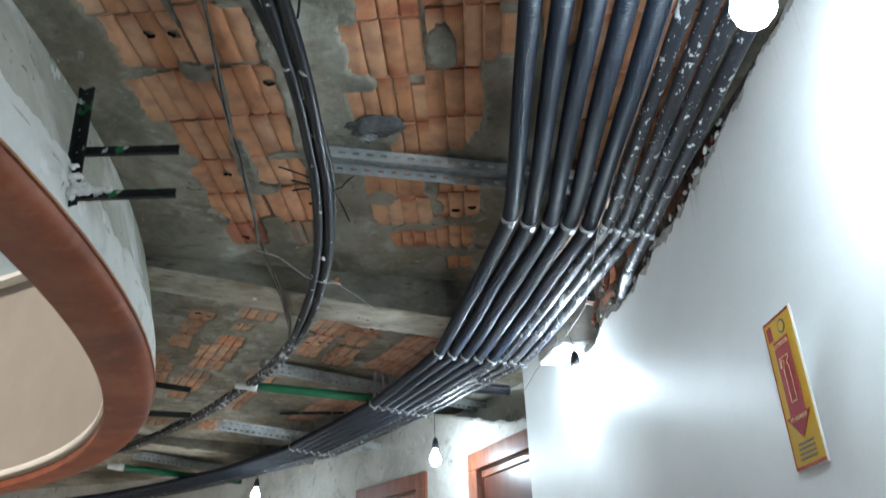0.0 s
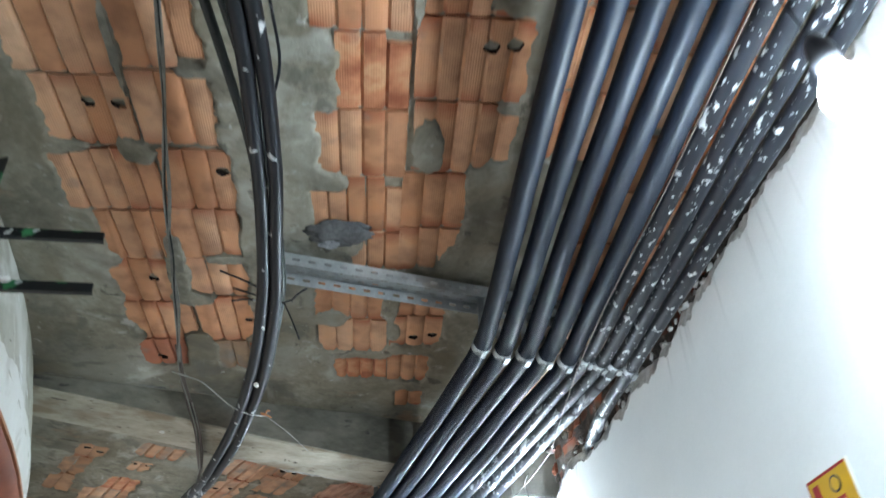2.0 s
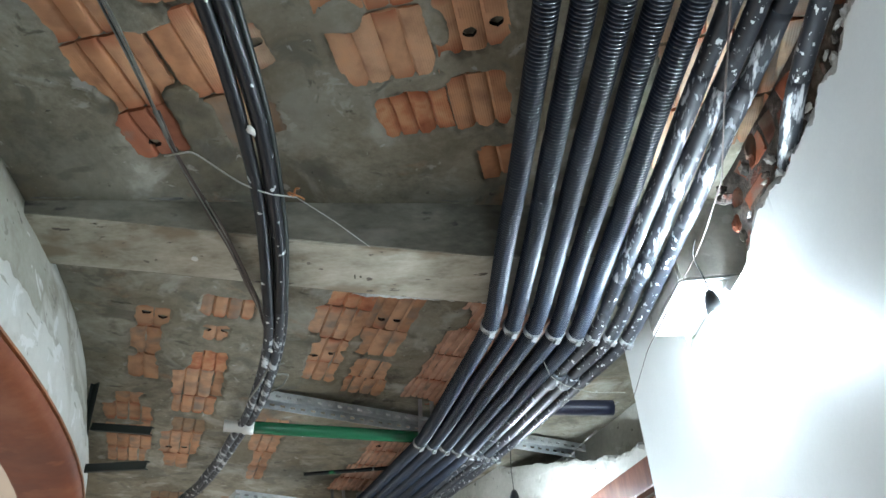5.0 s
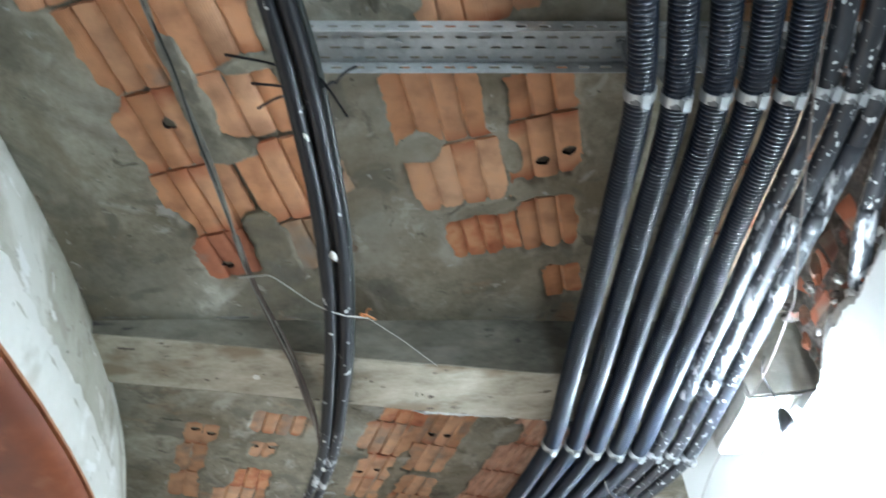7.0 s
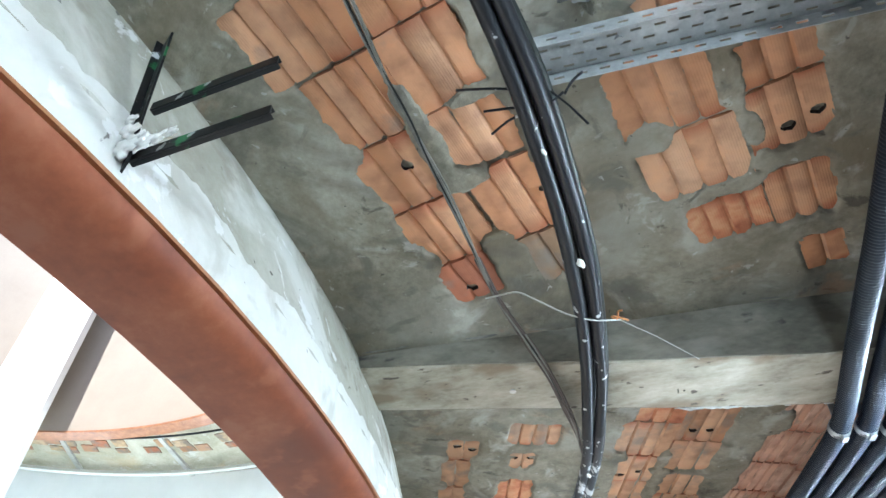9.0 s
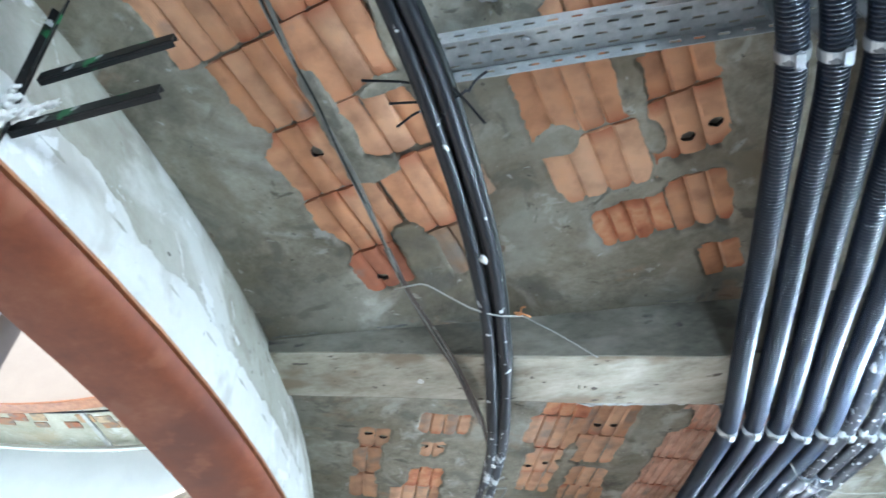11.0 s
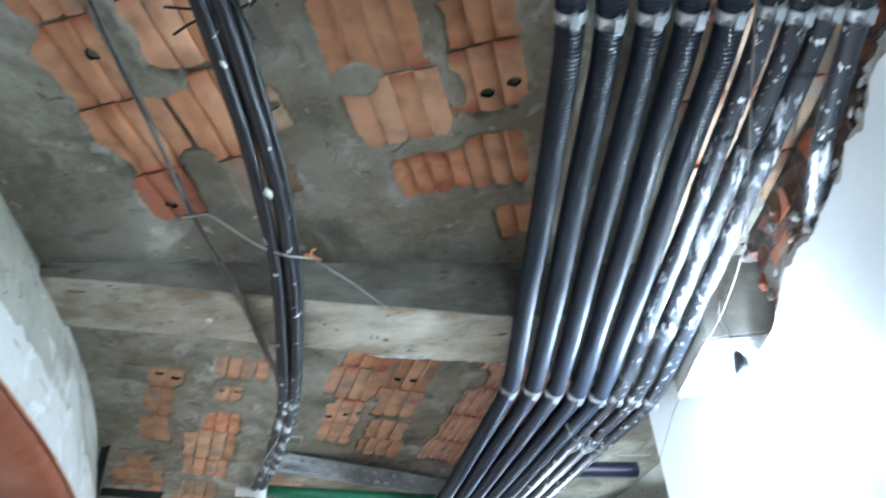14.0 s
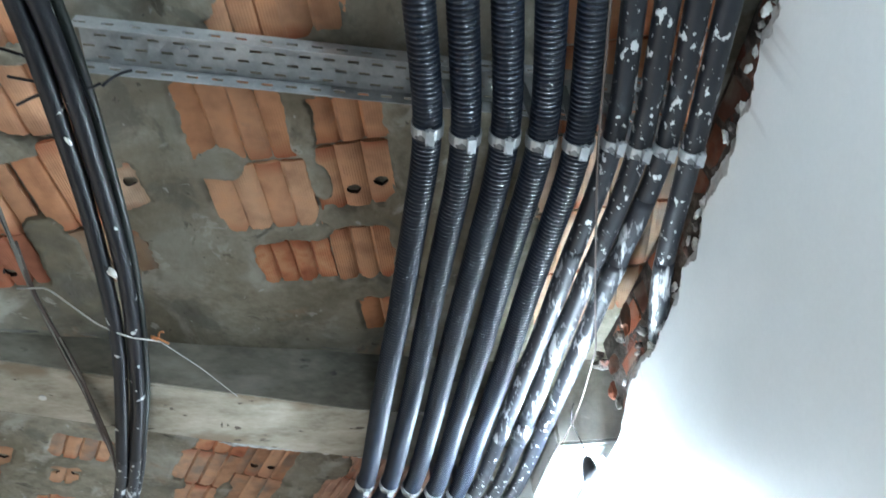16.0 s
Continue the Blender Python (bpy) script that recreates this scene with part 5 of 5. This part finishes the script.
lay(32, 1.150, 1.315, [(2.63, 2.745, 0.03, 0, (), M_CLAY_RED), (2.752, 2.945), (2.955, 3.115, 0.030, 0, ((1.203, 3.08, 0.012), (1.258, 3.05, 0.012))), (3.122, 3.275, 0.035, -0.005), (3.64, 3.83, -0.07, -0.09), (3.84, 4.02, -0.06, -0.10), (4.03, 4.21, -0.03, -0.11), (4.22, 4.40, -0.03, -0.11)], M_CLAY_DUSTY, 0.5)
lay(32, 1.325, 1.478, [(2.62, 2.842, -0.018, -0.01, ((1.362, 2.785, 0.012), (1.412, 2.780, 0.012))), (2.850, 3.030), (3.050, 3.195, 0.02, 0.01), (3.202, 3.345, 0.01, 0.03)], M_CLAY_DUSTY, 0.5)
lay(32, 1.590, 1.740, [(2.58, 2.76), (2.77, 2.95), (2.96, 3.14), (3.15, 3.36, -0.01), (3.70, 3.88, 0, 0, ((1.64, 3.83, 0.012),)), (3.89, 4.07), (4.08, 4.26, -0.03), (4.27, 4.46, -0.05)], M_CLAY_ROSE, 0.5)
lay(32, 1.755, 1.91, [(2.62, 2.80), (2.81, 2.99), (3.0, 3.18), (3.19, 3.36), (3.70, 3.88), (3.89, 4.07), (4.08, 4.26)], M_CLAY_ROSE, 0.5)
lay(32, 1.040, 1.26, [(4.66, 4.79), (4.80, 4.98, 0.03, 0.0)], M_CLAY_DUSTY, 0.5)
lay(32, 0.70, 0.88, [(4.66, 4.80), (4.81, 4.98)], M_CLAY_BROWN, 0.5)

# cement that laps over the bricks: lattice angle, place and reach along and across
LOBES = ((0, -0.645, 1.356, 0.075, 0.016), (0, -0.468, 1.368, 0.030, 0.034), (0, -0.455, 1.11, 0.009, 0.085), (0, -0.325, 1.158, 0.030, 0.010), (0, -0.330, 1.728, 0.050, 0.014), (0, -0.450, 1.900, 0.042, 0.026),
         (0, -0.462, 1.70, 0.016, 0.06), (0, -0.475, 1.83, 0.018, 0.05), (0, -0.64, 1.74, 0.030, 0.030), (0, -0.650, 2.075, 0.028, 0.040), (0, -0.470, 2.09, 0.030, 0.022), (0, -0.30, 2.10, 0.030, 0.020),
         (0, -0.075, 1.442, 0.040, 0.026), (0, 0.145, 1.335, 0.032, 0.058), (0, 0.112, 0.99, 0.008, 0.05), (0, 0.300, 0.982, 0.050, 0.016), (0, 0.318, 1.214, 0.028, 0.012), (0, 0.320, 1.400, 0.05, 0.030),
         (0, -0.088, 1.993, 0.040, 0.028), (0, 0.098, 2.055, 0.016, 0.030), (0, 0.085, 1.90, 0.016, 0.10), (0, -0.06, 1.665, 0.060, 0.050), (0, 0.245, 1.72, 0.030, 0.05), (0, -0.095, 2.185, 0.05, 0.012),
         (0, 0.235, 2.13, 0.016, 0.018), (0, -0.055, 0.70, 0.02, 0.05), (0, 0.30, 0.62, 0.05, 0.05),
         (32, 0.612, 3.215, 0.016, 0.022), (32, 0.712, 3.225, 0.020, 0.030), (32, 0.73, 3.03, 0.02, 0.03), (32, 0.60, 3.03, 0.02, 0.02), (32, 0.925, 3.07, 0.030, 0.030), (32, 0.82, 3.08, 0.016, 0.016), (32, 0.74, 3.27, 0.040, 0.030), (32, 0.945, 3.30, 0.020, 0.030),
         (32, 0.85, 3.70, 0.050, 0.020), (32, 0.945, 3.55, 0.02, 0.03), (32, 1.318, 2.96, 0.016, 0.05), (32, 1.325, 3.04, 0.030, 0.016), (32, 1.16, 2.96, 0.030, 0.030), (32, 1.49, 3.04, 0.020, 0.020), (32, 1.33, 3.30, 0.014, 0.05), (32, 0.60, 3.83, 0.06, 0.012),
         (32, 1.60, 2.72, 0.03, 0.05), (32, 1.66, 3.33, 0.05, 0.02), (32, 0.68, 3.60, 0.03, 0.04))

# height of the cement over the plan, from the bricks' outlines softened at the corners, the lobes and some raggedness
CELL, FX0, FY0 = 0.003, -2.7, 0.15
fx, fy = np.meshgrid(FX0 + CELL * np.arange(1330), FY0 + CELL * np.arange(1760))


def value_noise(x, y, scale, seed):
    """Smooth noise between -1 and 1."""
    table = np.random.RandomState(seed).uniform(-1, 1, (256, 256))
    x, y = x * scale + 500.0, y * scale + 500.0
    i, j = np.floor(x).astype(int), np.floor(y).astype(int)
    u, v = x - i, y - j
    u, v = u * u * (3 - 2 * u), v * v * (3 - 2 * v)
    i0, i1, j0, j1 = i % 256, (i + 1) % 256, j % 256, (j + 1) % 256
    return (table[i0, j0] * (1 - u) + table[i1, j0] * u) * (1 - v) + (table[i0, j1] * (1 - u) + table[i1, j1] * u) * v


def soften(a, reach):
    for axis in (0, 1):
        w = 2 * reach + 1
        c = np.cumsum(np.pad(a, [(reach + 1, reach) if q == axis else (0, 0) for q in (0, 1)], mode="edge"), axis=axis)
        a = (np.take(c, range(w, c.shape[axis]), axis) - np.take(c, range(0, c.shape[axis] - w), axis)) / w
    return a


def turned(deg):
    c, k = math.cos(radians(deg)), math.sin(radians(deg))
    return fx * c + fy * k, fy * c - fx * k


lattice = {0: turned(0), 32: turned(32)}
bare = np.zeros(fx.shape)
for deg, x0, x1, y0, y1, _, _, _ in bricks:
    gx, gy = lattice[deg]
    c, k, reach = math.cos(radians(deg)), math.sin(radians(deg)), 0.2
    i, j = int(((x0 + x1) / 2 * c - (y0 + y1) / 2 * k - reach - FX0) / CELL), int(((x0 + x1) / 2 * k + (y0 + y1) / 2 * c - reach - FY0) / CELL)
    win = np.s_[max(0, j):j + int(2 * reach / CELL), max(0, i):i + int(2 * reach / CELL)]
    gx, gy = gx[win], gy[win]
    bare[win][(gx > x0 - 0.008) & (gx < x1 + 0.008) & (gy > y0 - 0.006) & (gy < y1 + 0.006)] = 1.0
bare = soften(soften(bare, 5), 4)
for deg, x, y, rx, ry in LOBES:
    c, k, reach = math.cos(radians(deg)), math.sin(radians(deg)), 1.8 * max(rx, ry)
    i, j = int((x * c - y * k - reach - FX0) / CELL), int((x * k + y * c - reach - FY0) / CELL)
    win = np.s_[max(0, j):j + int(2 * reach / CELL), max(0, i):i + int(2 * reach / CELL)]
    gx, gy = lattice[deg]
    bare[win] -= 1.3 * np.clip(1.45 - np.hypot((gx[win] - x) / rx, (gy[win] - y) / ry) - 0.25 * value_noise(fx[win], fy[win], 45, 5), 0, 1)
far_bay = np.clip((fy - 2.5) / 0.3, 0, 1)
edge_noise = 0.30 * value_noise(fx, fy, 19, 1) + 0.24 * value_noise(fx, fy, 48, 2) + 0.13 * value_noise(fx, fy, 120, 3)
field = bare - 0.66 + edge_noise * (1.0 - 0.38 * far_bay) * np.clip(2.4 * (1.05 - bare), 0, 1) + 0.08 * np.clip(value_noise(fx, fy, 9, 4) - 0.2, -1, 0) * (1 + far_bay)
swell = 0.0022 * value_noise(fx, fy, 5, 11) + 0.0016 * value_noise(fx, fy, 17, 12) + 0.0007 * value_noise(fx, fy, 60, 13)
relief = -0.0004 + swell * np.clip(1 - 2 * field, 0, 1) + np.clip(field, -0.06, 1.2) * 0.045


def cement_height(x, y):
    """Height over CEIL at places of the plan."""
    u, v = np.clip((x - FX0) / CELL, 0, fx.shape[1] - 1.001), np.clip((y - FY0) / CELL, 0, fx.shape[0] - 1.001)
    i, j = u.astype(int), v.astype(int)
    u, v = u - i, v - j
    return (relief[j, i] * (1 - u) + relief[j, i + 1] * u) * (1 - v) + (relief[j + 1, i] * (1 - u) + relief[j + 1, i + 1] * u) * v


# the ceiling: one mesh of cement, bricks and slab
angles = np.concatenate([np.arange(A0, -8, 0.5), np.arange(-8, 36, 0.058), np.arange(36, 52, 0.1), np.arange(52, A1 + 0.01, 0.5)])
radii = np.concatenate([np.arange(3.90, 5.66, 0.0048), np.linspace(5.67, 6.10, 12)])
ga, gr = np.meshgrid(np.radians(angles), radii, indexing="ij")
sx, sy = CX + gr * np.cos(ga), CY + gr * np.sin(ga)
na, nr = ga.shape
verts = np.stack([sx.ravel(), sy.ravel(), CEIL + cement_height(sx, sy).ravel()], 1).tolist()
cell = np.arange(na * nr).reshape(na, nr)
faces = np.stack([cell[:-1, :-1], cell[:-1, 1:], cell[1:, 1:], cell[1:, :-1]], -1).reshape(-1, 4).tolist()
rim = [*cell[:, 0], *cell[-1, 1:], *cell[-2::-1, -1], *cell[0, -2:0:-1]]
top = len(verts)
verts += [(verts[q][0], verts[q][1], CEIL + 0.25) for q in rim]
faces += [(a, b, top + (q + 1) % len(rim), top + q) for q, (a, b) in enumerate(zip(rim, rim[1:] + rim[:1]))] + [tuple(range(top, top + len(rim)))]
slots = [M_CONCRETE, M_HOLE, M_CLAY, M_CLAY_RED, M_CLAY_PALE, M_CLAY_BROWN, M_CLAY_ROSE, M_CLAY_DUSTY, M_CLAY_BURNT]
slot_of, coords = [0] * len(faces), [(0.0, 0.0)] * len(verts)
for deg, x0, x1, y0, y1, holes, material, ragged in bricks:
    brick_seed[0] += 1
    mx, my = (x0 + x1) / 2, (y0 + y1) / 2
    bv, bf, cavity = brick_shape(x1 - x0 + 0.006, y1 - y0 + 0.005, brick_seed[0], max(1, round((x1 - x0) / (0.024 if material is M_CLAY_ROSE else 0.046))), [(hx - mx, hy - my, hr) for hx, hy, hr in holes], ragged)
    c, k, base = math.cos(radians(deg)), math.sin(radians(deg)), len(verts)
    tilt = random.Random(brick_seed[0]).uniform(-0.012, 0.012)
    z0 = CEIL + 0.0105 - 0.0022 * random.Random(brick_seed[0] + 9).random()
    for x, y, z in bv:
        verts.append(((x + mx) * c - (y + my) * k, (x + mx) * k + (y + my) * c, z0 + z + tilt * x))
        coords.append((x, y / (y1 - y0) + 0.5))
    faces += [tuple(base + q for q in f) for f in bf]
    slot_of += [1 if dark else slots.index(material) for dark in cavity]
slab_mesh = to_mesh("ceiling", verts, faces, True)
for m in slots:
    slab_mesh.materials.append(m)
slab_mesh.polygons.foreach_set("material_index", slot_of)
loop_vert = np.zeros(len(slab_mesh.loops), int)
slab_mesh.loops.foreach_get("vertex_index", loop_vert)
slab_mesh.uv_layers.new(name="brick_coords").data.foreach_set("uv", np.array(coords)[loop_vert].ravel())
slab_mesh.set_sharp_from_angle(angle=radians(48))
slab = tagged(new("ceiling", slab_mesh), "rough grey cement ceiling with patches of exposed orange clay bricks", kind="structure")

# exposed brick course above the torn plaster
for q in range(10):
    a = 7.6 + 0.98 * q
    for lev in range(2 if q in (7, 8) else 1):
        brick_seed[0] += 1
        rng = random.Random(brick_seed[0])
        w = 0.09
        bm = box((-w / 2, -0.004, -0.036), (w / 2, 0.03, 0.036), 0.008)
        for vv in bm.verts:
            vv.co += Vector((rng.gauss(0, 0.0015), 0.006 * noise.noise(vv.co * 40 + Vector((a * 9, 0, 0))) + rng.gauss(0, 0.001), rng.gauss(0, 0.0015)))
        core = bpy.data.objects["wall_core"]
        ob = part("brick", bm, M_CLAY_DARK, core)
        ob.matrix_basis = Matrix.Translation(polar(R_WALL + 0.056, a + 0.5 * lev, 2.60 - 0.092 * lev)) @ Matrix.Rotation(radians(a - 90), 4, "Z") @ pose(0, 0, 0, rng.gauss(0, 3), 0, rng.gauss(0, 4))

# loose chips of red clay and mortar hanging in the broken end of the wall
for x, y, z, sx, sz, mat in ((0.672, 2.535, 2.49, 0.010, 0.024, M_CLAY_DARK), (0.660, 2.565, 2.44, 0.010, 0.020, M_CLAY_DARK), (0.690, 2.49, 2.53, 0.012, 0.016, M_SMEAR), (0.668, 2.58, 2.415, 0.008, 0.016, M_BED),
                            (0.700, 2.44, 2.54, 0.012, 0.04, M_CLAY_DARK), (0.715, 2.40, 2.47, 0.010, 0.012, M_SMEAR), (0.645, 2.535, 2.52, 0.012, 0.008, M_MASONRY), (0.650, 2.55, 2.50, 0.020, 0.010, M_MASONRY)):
    bm = bmesh.new()
    bmesh.ops.create_icosphere(bm, subdivisions=2, radius=1)
    for vv in bm.verts:
        k = 1 + 0.55 * noise.noise(vv.co * 1.7 + Vector((x * 90, z * 70, 0))) + 0.3 * noise.noise(vv.co * 5 + Vector((z * 90, 0, 0)))
        vv.co = Vector((vv.co.x * sx * k, vv.co.y * sx * k, vv.co.z * sz * k))
    ob = part("masonry_chip", bm, mat, bpy.data.objects["wall_core"])
    ob.matrix_basis = pose(x, y, z, 12, 10, 20)

rng = random.Random(21)
for q in range(84):
    a = rng.uniform(5.5, 16.2)
    bm = bmesh.new()
    bmesh.ops.create_icosphere(bm, subdivisions=3, radius=1)
    off = Vector((q * 7.3, 0, 0))
    size = rng.uniform(0.004, 0.011)
    for vv in bm.verts:
        vv.co = Vector((vv.co.x * size * 1.3, vv.co.y * size * 0.5, vv.co.z * size)) * (1 + 0.6 * noise.noise(vv.co * 1.6 + off) + 0.3 * noise.noise(vv.co * 5 + off))
    ob = part("masonry_chip", bm, rng.choice((M_TORN, M_TORN, M_TORN, M_TORN, M_CLAY_DARK, M_MASONRY)), bpy.data.objects["wall_core"], "", True)
    ob.matrix_basis = Matrix.Translation(polar(R_WALL + rng.uniform(0.002, 0.036), a, torn_height(a) + rng.uniform(-0.010, 0.016))) @ Matrix.Rotation(radians(a - 90), 4, "Z") @ pose(0, 0, 0, rng.gauss(0, 20), rng.gauss(0, 40), rng.gauss(0, 20))

# bricks of the ceiling above, far across the well
far = bmesh.new()
rng = random.Random(9)
for a in np.arange(84, 150, 2.2):
    for r in (4.35, 4.52, 4.88, 5.04):
        if rng.random() < 0.55:
            m = Matrix.Translation(polar(r + rng.gauss(0, 0.02), a + rng.gauss(0, 0.3), CEIL + UP - 0.004)) @ Matrix.Rotation(radians(a + rng.gauss(0, 2)), 4, "Z")
            bmesh.ops.create_cube(far, size=1, matrix=m @ Matrix.Diagonal((0.10 + 0.07 * rng.random(), 0.14 + 0.05 * rng.random(), 0.012, 1)))
for a in (96, 110, 124, 138):
    sweep("beam_upper_rib", [(4.0, CEIL + UP - 0.03), (5.62, CEIL + UP - 0.03), (5.62, CEIL + UP), (4.0, CEIL + UP)], a, a + 0.6, 2, M_DOORWALL)
ob = part("upper_ceiling_bricks", far, M_CLAY_LIMED)
tagged(ob, "exposed clay bricks of the upper ceiling", "bricks", kind="stuff")
for r, z in ((4.68, 5.40), (5.47, 5.37)):
    tagged(tube_object("upper_cable", [tuple(polar(r, a, z)) for a in range(70, 150, 2)], 0.012, M_CABLE, 6), "black cable below the upper ceiling", "cable")

# chalk arrow on the slab
chalk = bmesh.new()
for x0, y0 in ((-0.744, 1.593), (-0.802, 1.612), (-0.719, 1.640)):
    a, b = Vector((x0, y0, CEIL - 0.0005)), Vector((-0.655, 1.628, CEIL - 0.0005))
    d = b - a
    for q in range(5):
        m = Matrix.Translation(a + d * (q + 0.5) / 5) @ Matrix.Rotation(math.atan2(d.y, d.x) + 0.04 * (-1) ** q, 4, "Z")
        bmesh.ops.create_cube(chalk, size=1, matrix=m @ Matrix.Diagonal((d.length / 4.8, 0.0024 + 0.0008 * (q % 3), 0.003, 1)))
ob = part("chalk_mark", chalk, M_WHITEWIRE, slab, "white chalk arrow")

# cracked mortar line where the beam meets the slab
crack = [Vector((-1.08, 2.270, 0)).lerp(Vector((0.50, 2.706, 0)), q / 160) for q in range(161)]
line_path = [(p.x + 0.004 * noise.noise((q * 0.13, 1, 0)), p.y - 0.007 + 0.005 * noise.noise((q * 0.11, 2, 0)) + 0.002 * noise.noise((q * 0.5, 2, 4)), CEIL + 0.002) for q, p in enumerate(crack)]
tube_object("mortar_line", line_path, [max(0.0004, (0.0045 + 0.006 * noise.noise((q * 0.13, 9, 0)) + 0.002 * noise.noise((q * 0.6, 3, 0))) * (1.0 if q < 60 else 0.55)) for q in range(161)], M_SMEAR, 7, slab)
tube_object("crack", [(x, y - 0.011 + 0.004 * noise.noise((q * 0.2, 5, 0)), z + 0.0025) for q, (x, y, z) in enumerate(line_path)], [max(0.0003, 0.0014 + 0.0022 * noise.noise((q * 0.17, 6, 6))) for q in range(161)], M_BED, 6, slab)

# pale mortar fringe along the far lower edge of the beam
d = (Vector((0.92, 2.826)) - Vector((-1.10, 2.268))).normalized()
fringe = [Vector((-1.10, 2.268)) + d * (0.90 + 0.006 * q) + Vector((-d.y, d.x)) * (0.2155 + 0.004 * noise.noise((q * 0.2, 4, 0))) for q in range(84)]
tube_object("mortar_fringe", [(p.x, p.y, 2.5135 - 0.00036 * q + 0.003 * noise.noise((q * 0.3, 1, 0))) for q, p in enumerate(fringe)], [max(0.001, (0.006 + 0.006 * noise.noise((q * 0.21, 2, 0)) + 0.003 * noise.noise((q * 0.7, 2, 0))) * min(1, q / 6, (83 - q) / 6)) for q in range(84)], M_TORN, 7, beam, "pale mortar fringe")

# marks on the beam
spot = bmesh.new()
bmesh.ops.create_cone(spot, segments=14, radius1=0.009, radius2=0.007, depth=0.004, cap_ends=True, matrix=Matrix.Translation((-0.648, 2.516, 2.5575)))
part("plaster_spot", spot, M_WHITEPL, beam, "white plaster dab")
for x, y in ((-0.227, 2.700), (-0.243, 2.640)):
    bm = bmesh.new()
    for dx, dy, w, l in ((-0.014, -0.004, 0.003, 0.014), (0.0, 0.0, 0.005, 0.005), (0.014, 0.004, 0.003, 0.014)):
        bmesh.ops.create_cube(bm, size=1, matrix=Matrix.Translation((x + dx, y + dy, 2.5105)) @ Matrix.Rotation(radians(15), 4, "Z") @ Matrix.Diagonal((w, l, 0.003, 1)))
    part("stamp_mark", bm, M_INK, beam, "dark stamped mark")
